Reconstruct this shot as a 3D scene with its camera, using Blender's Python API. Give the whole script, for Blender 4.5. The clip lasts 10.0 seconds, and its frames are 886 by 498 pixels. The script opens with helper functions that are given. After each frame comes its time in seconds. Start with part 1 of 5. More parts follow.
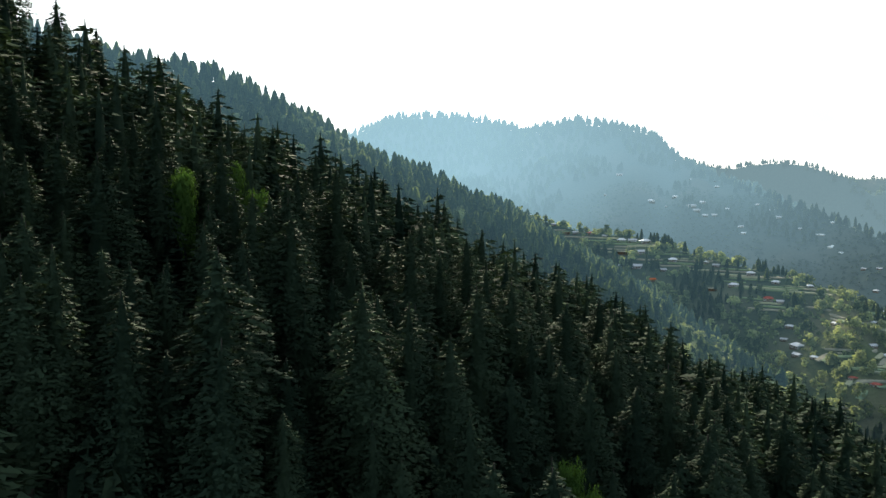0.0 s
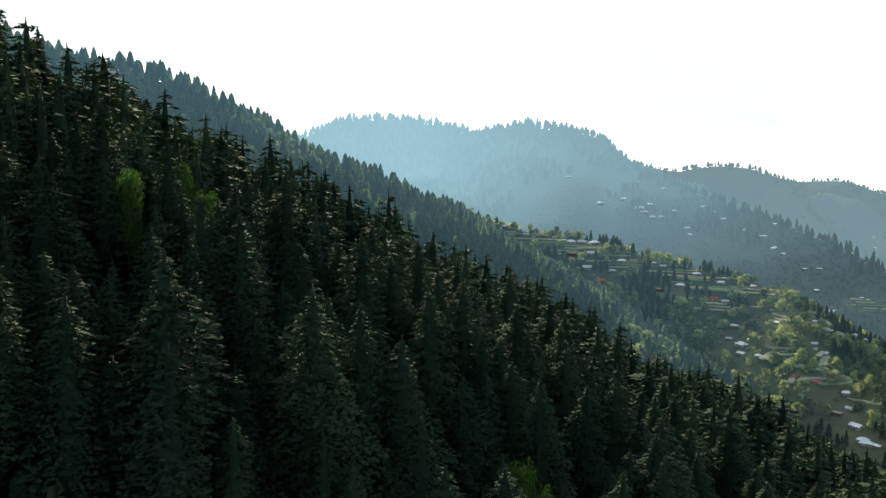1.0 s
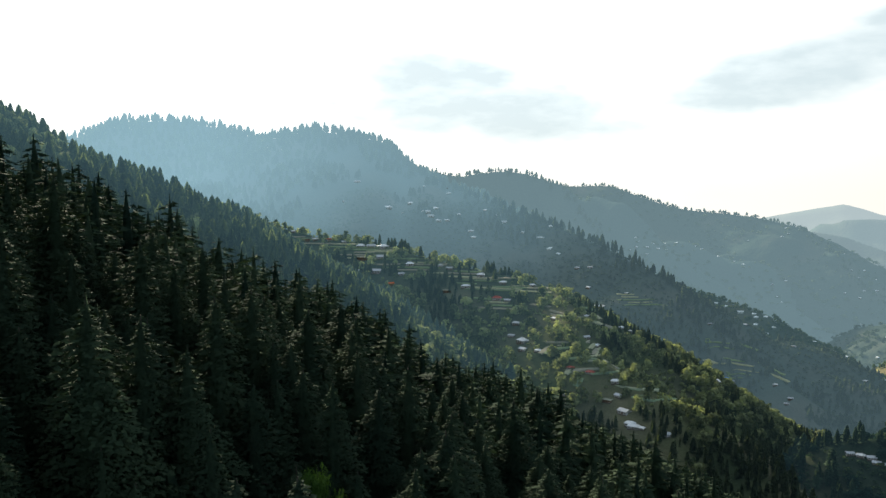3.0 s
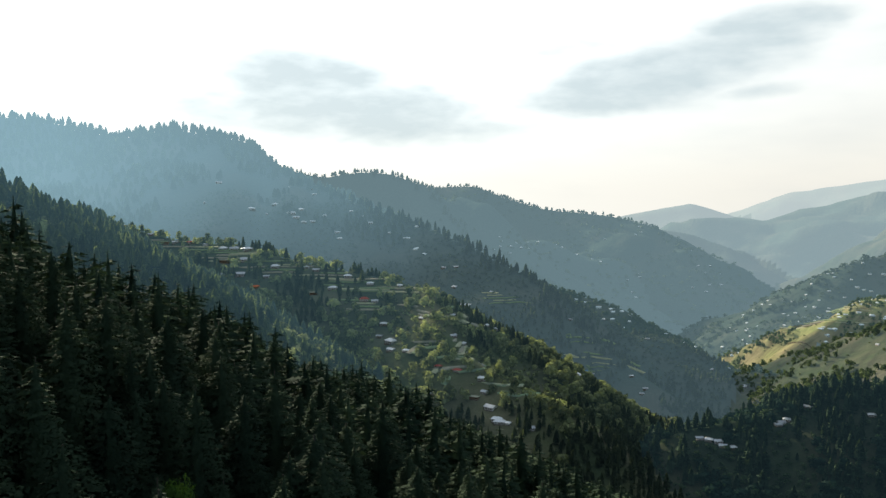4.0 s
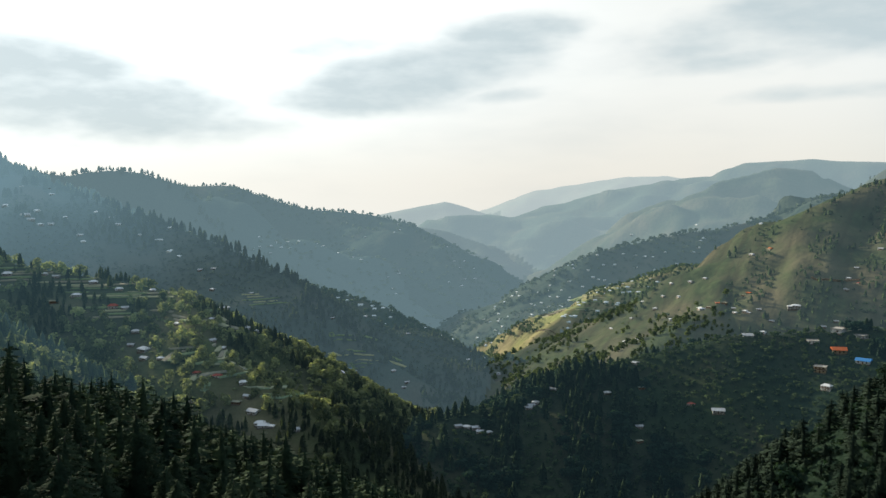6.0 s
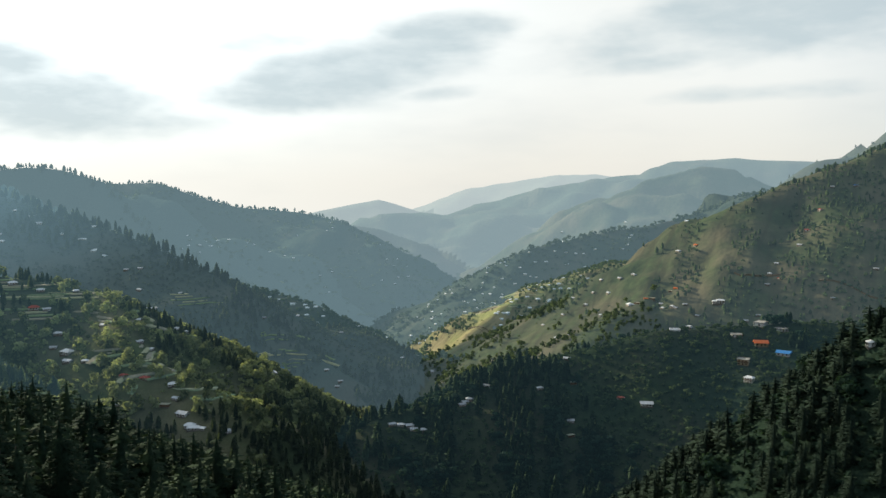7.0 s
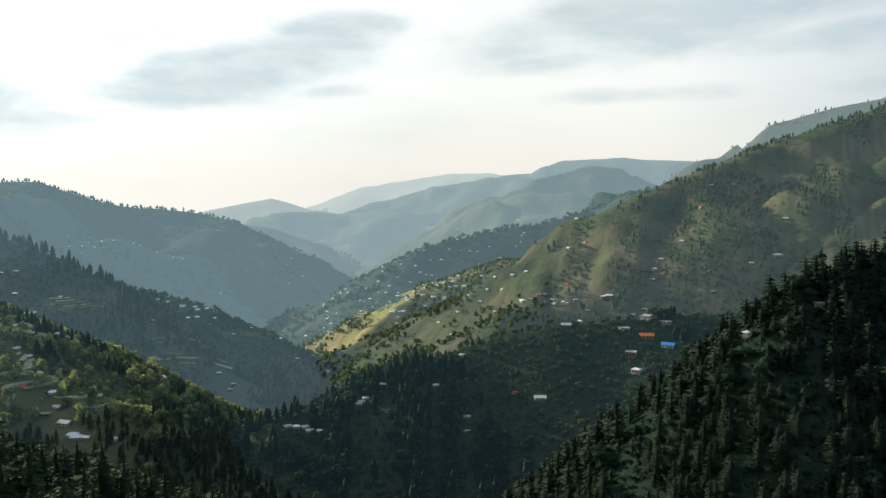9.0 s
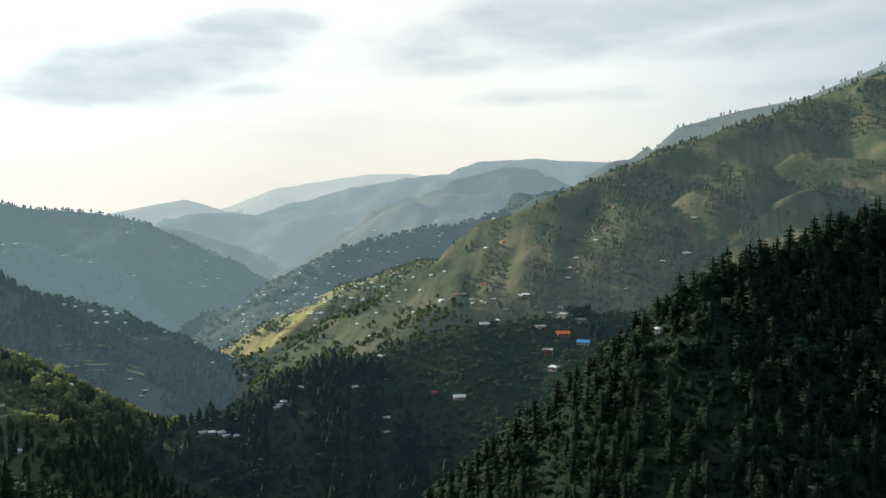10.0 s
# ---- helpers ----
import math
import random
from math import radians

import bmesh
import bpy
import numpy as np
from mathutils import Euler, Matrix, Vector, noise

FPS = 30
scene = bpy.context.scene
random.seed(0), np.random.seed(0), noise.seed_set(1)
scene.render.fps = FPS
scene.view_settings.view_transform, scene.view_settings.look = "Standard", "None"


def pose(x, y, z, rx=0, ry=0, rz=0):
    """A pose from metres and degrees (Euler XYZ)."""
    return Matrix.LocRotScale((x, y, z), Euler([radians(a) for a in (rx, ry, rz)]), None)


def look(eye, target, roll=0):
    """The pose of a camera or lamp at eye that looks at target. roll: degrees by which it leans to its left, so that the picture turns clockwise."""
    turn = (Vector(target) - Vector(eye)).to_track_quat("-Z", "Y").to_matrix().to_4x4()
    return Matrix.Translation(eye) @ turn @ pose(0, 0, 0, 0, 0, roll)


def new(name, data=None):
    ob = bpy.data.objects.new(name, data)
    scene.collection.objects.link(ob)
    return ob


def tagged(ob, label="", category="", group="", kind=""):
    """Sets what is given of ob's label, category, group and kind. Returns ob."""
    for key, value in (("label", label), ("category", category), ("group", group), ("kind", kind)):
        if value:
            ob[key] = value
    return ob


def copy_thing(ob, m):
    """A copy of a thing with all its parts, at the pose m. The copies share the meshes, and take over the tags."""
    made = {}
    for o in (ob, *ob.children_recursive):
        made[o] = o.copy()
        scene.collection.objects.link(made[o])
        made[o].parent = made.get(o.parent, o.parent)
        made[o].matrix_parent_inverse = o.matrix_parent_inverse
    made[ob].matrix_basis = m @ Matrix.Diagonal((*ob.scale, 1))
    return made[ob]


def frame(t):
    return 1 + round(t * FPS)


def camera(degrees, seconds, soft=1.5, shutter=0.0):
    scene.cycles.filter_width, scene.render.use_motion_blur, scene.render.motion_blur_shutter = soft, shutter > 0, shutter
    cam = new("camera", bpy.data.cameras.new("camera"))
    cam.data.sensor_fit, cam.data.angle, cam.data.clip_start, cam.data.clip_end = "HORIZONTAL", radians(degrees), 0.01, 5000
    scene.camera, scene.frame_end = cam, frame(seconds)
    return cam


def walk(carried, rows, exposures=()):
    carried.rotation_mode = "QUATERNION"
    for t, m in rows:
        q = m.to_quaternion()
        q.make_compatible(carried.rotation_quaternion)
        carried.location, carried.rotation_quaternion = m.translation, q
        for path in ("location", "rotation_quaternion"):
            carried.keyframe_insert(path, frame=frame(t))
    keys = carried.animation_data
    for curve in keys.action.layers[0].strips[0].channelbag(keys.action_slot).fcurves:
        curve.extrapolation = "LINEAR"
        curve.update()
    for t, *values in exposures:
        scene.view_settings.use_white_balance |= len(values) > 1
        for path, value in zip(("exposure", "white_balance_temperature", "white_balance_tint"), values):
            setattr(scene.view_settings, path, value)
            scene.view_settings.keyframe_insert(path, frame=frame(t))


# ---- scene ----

# The flier hangs in one place over the wooded slope and turns to its right.
EYE = 420.0
SUN_BEARING, SUN_HEIGHT = -5.0, 18.5
cam = camera(55.04, 10.0, soft=1.5)
TURNS = [
    (0.0, -0.01, 85.15, 0.12), (0.5, -1.65, 85.22, 0.10), (1.0, -3.29, 85.28, 0.02), (1.5, -5.16, 85.35, -0.05),
    (2.0, -8.30, 85.46, -0.04), (2.5, -12.78, 85.54, -0.06), (4.0, -26.42, 85.65, -0.02), (4.5, -30.73, 85.68, 0.01),
    (5.0, -34.72, 85.66, 0.00), (5.5, -38.59, 85.63, -0.04), (6.0, -42.47, 85.58, 0.00), (7.5, -48.34, 85.39, -0.11),
    (8.0, -49.71, 85.36, -0.10), (8.5, -51.26, 85.35, -0.14), (9.0, -54.05, 85.36, -0.12), (9.5, -56.84, 85.38, -0.15),
    (10.0, -59.56, 85.41, -0.12),
]
walk(cam, [(t, pose(0, 0, EYE, rx, ry, rz)) for t, rz, rx, ry in TURNS], [(0.0, 0.6, 6400, 8), (4.0, 0.1, 6400, 8), (5.5, 0.0, 6400, 8), (7.5, 0.04, 6400, 8), (10.0, 0.12, 6400, 8)])

# ---- sky and sun ----
world = bpy.data.worlds.new("sky")
scene.world = world
world.use_nodes = True
wn, wl = world.node_tree.nodes, world.node_tree.links
wn.clear()


def wmath(op, a, b=None, c=None, clamp=False):
    n = wn.new("ShaderNodeMath")
    n.operation, n.use_clamp = op, clamp
    for i, v in enumerate((a, b, c)):
        if v is None:
            continue
        if isinstance(v, (int, float)):
            n.inputs[i].default_value = v
        else:
            wl.new(v, n.inputs[i])
    return n.outputs[0]


def wmix(fac, a, b, blend="MIX"):
    n = wn.new("ShaderNodeMix")
    n.data_type, n.blend_type = "RGBA", blend
    for i, v in ((0, fac), (6, a), (7, b)):
        if isinstance(v, (int, float)):
            n.inputs[i].default_value = v
        elif isinstance(v, tuple):
            n.inputs[i].default_value = (*v, 1)
        else:
            wl.new(v, n.inputs[i])
    return n.outputs[2]


def wramp(v, lo, hi):
    n = wn.new("ShaderNodeMapRange")
    n.interpolation_type = "SMOOTHSTEP"
    wl.new(v, n.inputs[0])
    n.inputs[1].default_value, n.inputs[2].default_value = lo, hi
    return n.outputs[0]


def make_sky():
    coord = wn.new("ShaderNodeTexCoord")
    sep = wn.new("ShaderNodeSeparateXYZ")
    wl.new(coord.outputs["Generated"], sep.inputs[0])
    x, y, z = sep.outputs
    bearing = wmath("MULTIPLY", wmath("ARCTAN2", x, y), 57.29578)
    height = wmath("MULTIPLY", wmath("ARCSINE", z), 57.29578)
    sky = wn.new("ShaderNodeTexSky")
    sky.sky_type, sky.sun_disc = "NISHITA", False
    sky.sun_elevation, sky.sun_rotation = radians(SUN_HEIGHT), radians(SUN_BEARING)
    sky.altitude, sky.dust_density, sky.air_density = 2000, 3.0, 1.0
    clear = wmix(1.0, sky.outputs[0], (0.15, 0.15, 0.15), "MULTIPLY")
    # thin bright overcast, whitest round the sun
    sx, sy, sz = (math.sin(radians(SUN_BEARING)) * math.cos(radians(SUN_HEIGHT)),
                  math.cos(radians(SUN_BEARING)) * math.cos(radians(SUN_HEIGHT)), math.sin(radians(SUN_HEIGHT)))
    near = wmath("ADD", wmath("ADD", wmath("MULTIPLY", x, sx), wmath("MULTIPLY", y, sy)), wmath("MULTIPLY", z, sz))
    glow = wramp(near, 0.45, 1.0)
    low = wramp(height, 9.0, -1.0)
    veil = wmix(low, (0.95, 0.955, 0.92), (0.86, 0.82, 0.745))
    whiten = wmath("MULTIPLY", glow, wmath("SUBTRACT", 1.0, wmath("MULTIPLY", low, 0.75)))
    veil = wmix(whiten, veil, (1.38, 1.45, 1.45))
    # stretched cloud grain
    def grain(sb, sh, detail, seed):
        vec = wn.new("ShaderNodeCombineXYZ")
        wl.new(wmath("MULTIPLY", bearing, sb), vec.inputs[0])
        wl.new(wmath("MULTIPLY", height, sh), vec.inputs[1])
        vec.inputs[2].default_value = seed
        n = wn.new("ShaderNodeTexNoise")
        n.inputs["Scale"].default_value, n.inputs["Detail"].default_value, n.inputs["Roughness"].default_value = 1.0, detail, 0.55
        wl.new(vec.outputs[0], n.inputs["Vector"])
        return n.outputs["Fac"]
    wisps = grain(0.15, 0.36, 3.5, 3.0)
    broad = grain(0.055, 0.20, 4.0, 8.0)
    # the grey cloud banks
    cloud = None
    for b0, h0, wb, hb, slant, body in CLOUDS:
        db = wmath("SUBTRACT", bearing, b0)
        dh = wmath("SUBTRACT", wmath("SUBTRACT", height, h0), wmath("MULTIPLY", db, slant))
        q = wmath("ADD", wmath("POWER", wmath("ABSOLUTE", wmath("DIVIDE", db, wb)), 2.0), wmath("POWER", wmath("ABSOLUTE", wmath("DIVIDE", dh, hb)), 2.0))
        one = wmath("SUBTRACT", body, q)
        cloud = one if cloud is None else wmath("MAXIMUM", cloud, one)
    body = wmath("ADD", wmath("MAXIMUM", cloud, -1.5), wmath("MULTIPLY", wmath("SUBTRACT", wisps, 0.5), 3.0))
    mask = wmath("MULTIPLY", wramp(body, -1.0, 1.0), wmath("MULTIPLY_ADD", grain(0.3, 0.9, 5.0, 5.0), 0.9, 0.5), clamp=True)
    ahead = wramp(wmath("SUBTRACT", broad, wmath("MULTIPLY", glow, 0.12)), 0.40, 0.75)
    veil = wmix(wmath("MULTIPLY", ahead, 0.25), veil, (0.55, 0.60, 0.62))
    veil = wmix(wmath("MULTIPLY", mask, 0.8), veil, (0.515, 0.61, 0.645))
    # unseen sky overhead and behind the flier, dimmed to thick blue-grey cloud to lessen fill light
    over = wramp(height, 13.0, 34.0)
    away = wramp(near, 0.35, -0.25)
    thick = wmath("MULTIPLY", wmath("MAXIMUM", over, away), wmath("SUBTRACT", 1.0, wramp(near, 0.93, 0.995)))
    veil = wmix(thick, veil, (0.39, 0.47, 0.535))
    # the unseen overcast behind the flier opens to blue sky, for a bluer fill
    cover = wmath("MULTIPLY_ADD", wramp(near, -0.55, 0.45), 0.47, 0.50)
    total = wmix(cover, clear, veil)
    bg, out = wn.new("ShaderNodeBackground"), wn.new("ShaderNodeOutputWorld")
    wl.new(total, bg.inputs[0])
    bg.inputs[1].default_value = SKY_STRENGTH
    wl.new(bg.outputs[0], out.inputs[0])


# bearing, height above the horizon, half width, half height (degrees), slant, density
CLOUDS = [(17.4, 6.2, 4.6, 2.8, -0.12, 1.2), (21.0, 4.7, 8.8, 1.7, -0.05, 1.3), (11.0, 4.6, 4.8, 1.4, 0.0, 0.5),
          (41.0, 7.1, 7.2, 2.1, 0.17, 1.0), (46.0, 9.3, 5.0, 1.5, 0.14, 0.9), (34.5, 8.9, 6.5, 0.9, 0.05, 0.2), (37.2, 5.5, 7.0, 1.2, 0.02, 0.8), (46.0, 5.8, 4.0, 0.7, 0.08, 0.2),
          (71.0, 10.8, 13.5, 2.4, 0.13, 1.0), (63.0, 8.0, 6.5, 0.9, 0.11, 0.4), (79.0, 8.8, 9.5, 1.2, 0.06, 0.4), (68.0, 5.6, 9.0, 0.7, 0.04, 0.0), (83.0, 5.8, 7.0, 0.7, 0.05, 0.0)]
SKY_STRENGTH = 1.0
make_sky()
lamp = bpy.data.lights.new("sun", "SUN")
lamp.energy, lamp.angle, lamp.color = 6.0, radians(1.5), (1.0, 0.89, 0.70)
sun = new("sun", lamp)
sun.matrix_world = look((0, 0, 0), (-math.sin(radians(SUN_BEARING)), -math.cos(radians(SUN_BEARING)), -math.tan(radians(SUN_HEIGHT))))
sun.location = (0, 0, 900)

# ---- materials ----
def material(name):
    m = bpy.data.materials.new(name)
    m.use_nodes = True
    m.node_tree.nodes.clear()
    return m, m.node_tree.nodes, m.node_tree.links


def node(nodes, kind, **inputs):
    n = nodes.new(kind)
    for k, v in inputs.items():
        n.inputs[k.replace("_", " ")].default_value = v
    return n


def mix(nodes, links, fac, a, b, blend="MIX"):
    n = nodes.new("ShaderNodeMix")
    n.data_type, n.blend_type = "RGBA", blend
    for i, v in ((0, fac), (6, a), (7, b)):
        if isinstance(v, (int, float)):
            n.inputs[i].default_value = v
        elif isinstance(v, tuple):
            n.inputs[i].default_value = (*v, 1)
        else:
            links.new(v, n.inputs[i])
    return n.outputs[2]


def speckle(nodes, links, scale, detail=4.0, lo=0.35, hi=0.65, coord="Object"):
    tc = nodes.new("ShaderNodeTexCoord")
    n = node(nodes, "ShaderNodeTexNoise", Scale=scale, Detail=detail)
    links.new(tc.outputs[coord], n.inputs["Vector"])
    r = nodes.new("ShaderNodeMapRange")
    links.new(n.outputs["Fac"], r.inputs[0])
    r.inputs[1].default_value, r.inputs[2].default_value = lo, hi
    return r.outputs[0]


def attribute(nodes, name):
    a = nodes.new("ShaderNodeAttribute")
    a.attribute_name = name
    return a


def foliage(name, dark, light, through_leaf, rough_=0.9, haze_glow=None, vary=0.45):
    """Leaves: dark to light by the tree's own tint and by leaf, with light coming through them. Haze before them is
    imitated by emission.
    """
    m, n, l = material(name)
    geo = n.new("ShaderNodeNewGeometry")
    obj = n.new("ShaderNodeObjectInfo")
    tint = attribute(n, "tint")
    add = n.new("ShaderNodeMath")
    add.operation, add.use_clamp = "MULTIPLY_ADD", True
    l.new(geo.outputs["Random Per Island"], add.inputs[0])
    add.inputs[1].default_value = vary
    l.new(tint.outputs["Fac"], add.inputs[2])
    add2 = n.new("ShaderNodeMath")
    add2.operation, add2.use_clamp = "MULTIPLY_ADD", True
    l.new(obj.outputs["Random"], add2.inputs[0])
    add2.inputs[1].default_value = 0.4
    l.new(add.outputs[0], add2.inputs[2])
    col = mix(n, l, add2.outputs[0], dark, light)
    p = node(n, "ShaderNodeBsdfPrincipled", Roughness=rough_)
    p.inputs["Specular IOR Level"].default_value = 0.04
    l.new(col, p.inputs["Base Color"])
    t = n.new("ShaderNodeBsdfTranslucent")
    l.new(mix(n, l, 1.0, col, (1.5, 1.6, 0.9), "MULTIPLY"), t.inputs[0])
    s = n.new("ShaderNodeMixShader")
    s.inputs[0].default_value = through_leaf
    l.new(p.outputs[0], s.inputs[1])
    l.new(t.outputs[0], s.inputs[2])
    # leaves glow with the colour of the haze before them
    if haze_glow:
        p.inputs["Emission Color"].default_value = (*(c / (1 - through_leaf) for c in haze_glow), 1)
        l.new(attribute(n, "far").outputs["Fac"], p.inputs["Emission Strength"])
    out = n.new("ShaderNodeOutputMaterial")
    l.new(s.outputs[0], out.inputs[0])
    return m


def earth(name, forest, grass, bare, haze_glow=None, streaks=0.0):
    """Ground: forest floor, grass and bare earth by the land's own cover."""
    m, n, l = material(name)
    cover = attribute(n, "grass")
    big = speckle(n, l, 0.012, 6, 0.4, 0.62)
    mid = speckle(n, l, 0.09, 5, 0.3, 0.7)
    fine = speckle(n, l, 0.7, 4, 0.3, 0.7)
    g = mix(n, l, mid, grass, tuple(c * 0.6 for c in grass))
    g = mix(n, l, big, g, bare)
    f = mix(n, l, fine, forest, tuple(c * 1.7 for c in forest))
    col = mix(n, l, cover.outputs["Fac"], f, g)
    if streaks:
        # dark streaks running down the slope, in place of furrows too fine for the mesh
        tc = n.new("ShaderNodeTexCoord")
        ends = []
        for axis, size in (((0.257, -0.966, 0.0), 0.085), ((0.966, 0.257, 0.0), 0.007)):
            dot = n.new("ShaderNodeVectorMath")
            dot.operation = "DOT_PRODUCT"
            l.new(tc.outputs["Object"], dot.inputs[0])
            dot.inputs[1].default_value = tuple(c * size for c in axis)
            ends.append(dot.outputs["Value"])
        both = n.new("ShaderNodeCombineXYZ")
        l.new(ends[0], both.inputs[0])
        l.new(ends[1], both.inputs[1])
        streak_noise = node(n, "ShaderNodeTexNoise", Scale=1.0, Detail=4.0)
        l.new(both.outputs[0], streak_noise.inputs["Vector"])
        strip = n.new("ShaderNodeMapRange")
        l.new(streak_noise.outputs["Fac"], strip.inputs[0])
        strip.inputs[1].default_value, strip.inputs[2].default_value, strip.inputs[4].default_value = 0.46, 0.60, streaks
        col = mix(n, l, strip.outputs[0], col, tuple(c * 0.42 for c in bare))
    col = mix(n, l, fine, mix(n, l, 0.35, col, tuple(c * 0.4 for c in grass)), col)
    p = node(n, "ShaderNodeBsdfPrincipled", Roughness=0.95)
    p.inputs["Specular IOR Level"].default_value = 0.0
    l.new(col, p.inputs["Base Color"])
    # haze over the ground, put in as emission
    if haze_glow:
        p.inputs["Emission Color"].default_value = (*haze_glow, 1)
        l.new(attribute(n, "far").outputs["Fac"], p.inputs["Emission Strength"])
    b = node(n, "ShaderNodeBump", Strength=0.6, Distance=1.5)
    l.new(mid, b.inputs["Height"])
    l.new(b.outputs[0], p.inputs["Normal"])
    out = n.new("ShaderNodeOutputMaterial")
    l.new(p.outputs[0], out.inputs[0])
    return m


# haze over far hills and nearer spurs, imitated by a faint pale-blue emission
RIDGE_HAZE = {"C": (0.142, 0.226, 0.272), "D": (0.118, 0.175, 0.202), "E": (0.112, 0.165, 0.190), "P": (0.37, 0.43, 0.45),
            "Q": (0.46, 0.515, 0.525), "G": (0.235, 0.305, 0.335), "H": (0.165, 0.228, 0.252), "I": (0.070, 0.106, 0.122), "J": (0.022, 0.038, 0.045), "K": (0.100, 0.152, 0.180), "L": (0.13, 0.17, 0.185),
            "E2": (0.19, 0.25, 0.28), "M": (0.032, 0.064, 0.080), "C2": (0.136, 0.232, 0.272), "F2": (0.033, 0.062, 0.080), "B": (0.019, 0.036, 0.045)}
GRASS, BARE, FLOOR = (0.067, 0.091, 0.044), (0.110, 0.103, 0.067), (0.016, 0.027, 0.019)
EARTH = {k: earth("hazed_hill", (0.036, 0.050, 0.038), (0.070, 0.080, 0.052), (0.110, 0.100, 0.072), v) for k, v in RIDGE_HAZE.items()}
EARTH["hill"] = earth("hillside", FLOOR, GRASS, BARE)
EARTH["M"] = earth("shrubby_hillside", FLOOR, (0.036, 0.053, 0.024), (0.059, 0.058, 0.034), RIDGE_HAZE["M"])
EARTH["W"] = EARTH["M"]
EARTH["F2"] = earth("far_forest_floor", FLOOR, GRASS, BARE, RIDGE_HAZE["F2"])
# village spur ground, its base brightened for the sunlight there
EARTH["B"] = earth("village_hillside", FLOOR, (0.115, 0.140, 0.058), (0.19, 0.17, 0.10), RIDGE_HAZE["B"])
EARTH["K"] = earth("dry_grass_hillside", FLOOR, (0.088, 0.112, 0.050), (0.140, 0.122, 0.075), RIDGE_HAZE["K"], 0.5)
# grass and leaves of this spur are lightened, putting its sunlight into the colour
EARTH["J"] = earth("sunlit_tone_grass", FLOOR, (0.33, 0.35, 0.13), (0.40, 0.32, 0.17), RIDGE_HAZE["J"], 0.85)
HILL_LEAVES = foliage("hill_leaves", (0.037, 0.057, 0.027), (0.127, 0.153, 0.063), 0.35, 0.9, RIDGE_HAZE["J"])
EARTH["N"], EARTH["R"], EARTH["S"] = EARTH["K"], EARTH["J"], EARTH["K"]
GROVE_LEAVES = foliage("grove_leaves", (0.027, 0.047, 0.029), (0.081, 0.110, 0.056), 0.3, 0.9, RIDGE_HAZE["K"])
BRIGHT_LEAVES = foliage("bright_leaves", (0.013, 0.031, 0.009), (0.050, 0.094, 0.022), 0.35)
BUSH = foliage("bush_leaves", (0.008, 0.021, 0.016), (0.029, 0.052, 0.036), 0.3, 0.9, RIDGE_HAZE["M"])
SHRUB = foliage("shrub_leaves", (0.019, 0.037, 0.019), (0.061, 0.083, 0.039), 0.3, 0.9, RIDGE_HAZE["M"])
NEEDLES = foliage("needles", (0.011, 0.023, 0.016), (0.046, 0.069, 0.038), 0.10, 0.9, RIDGE_HAZE["M"], 0.3)
# darker copy of the needles: cloud shade on the near valley side, as colour
SHADED_NEEDLES = foliage("shaded_needles", (0.007, 0.015, 0.012), (0.026, 0.040, 0.028), 0.08, 0.9, RIDGE_HAZE["M"], 0.3)
HAZED_LEAVES = {k: foliage("hazed_leaves", (0.026, 0.040, 0.028), (0.070, 0.086, 0.046), 0.22, 0.8, tuple(c * 0.97 for c in v)) for k, v in RIDGE_HAZE.items()}
# light leaf tones raised on these two spurs to paint in sunlit crowns
HAZED_LEAVES["F2"] = foliage("spur_leaves", (0.028, 0.049, 0.032), (0.132, 0.158, 0.085), 0.35, 0.85, RIDGE_HAZE["F2"])
HAZED_BROAD = {k: foliage("hazed_broad_leaves", (0.032, 0.048, 0.030), (0.31, 0.32, 0.165), 0.42, 0.9, RIDGE_HAZE[k]) for k in ("F2", "B")}


def surface(name, colour, rough_=0.7, metal=0.0, vary=0.25, scale=0.8, haze_glow=None):
    """Plain weathered surface: paint, tin, plaster, wood, stone."""
    m, n, l = material(name)
    p = node(n, "ShaderNodeBsdfPrincipled", Roughness=rough_, Metallic=metal)
    patch = speckle(n, l, scale, 5, 0.3, 0.7)
    obj = n.new("ShaderNodeObjectInfo")
    col = mix(n, l, patch, colour, tuple(c * (1 - vary) for c in colour))
    dull = n.new("ShaderNodeMath")
    dull.operation = "MULTIPLY"
    l.new(obj.outputs["Random"], dull.inputs[0])
    dull.inputs[1].default_value = vary
    col = mix(n, l, dull.outputs[0], col, tuple(c * 0.45 for c in colour))
    l.new(col, p.inputs["Base Color"])
    # a steady emission that stands in for haze
    if haze_glow:
        p.inputs["Emission Color"].default_value, p.inputs["Emission Strength"].default_value = (*haze_glow, 1), 1.0
    b = node(n, "ShaderNodeBump", Strength=0.3, Distance=0.05)
    l.new(patch, b.inputs["Height"])
    l.new(b.outputs[0], p.inputs["Normal"])
    l.new(p.outputs[0], n.new("ShaderNodeOutputMaterial").inputs[0])
    return m


TIN = surface("pale_tin", (0.84, 0.84, 0.84), 0.4, 0.15, 0.15)
GREY_TIN = surface("grey_tin", (0.66, 0.67, 0.69), 0.42, 0.15, 0.3)
RED_TIN = surface("red_tin", (0.45, 0.10, 0.07), 0.5, 0.0, 0.3)
ORANGE_TIN = surface("orange_tin", (0.72, 0.16, 0.04), 0.5, 0.0, 0.2)
BLUE_TIN = surface("blue_tin", (0.05, 0.25, 0.60), 0.5, 0.0, 0.2)
# stone, tin and plaster of far houses, glowing a little to imitate haze
HAZED_STONE = surface("hazed_stone", (0.16, 0.16, 0.13), 0.95, 0.0, 0.3, haze_glow=(0.07, 0.105, 0.12))
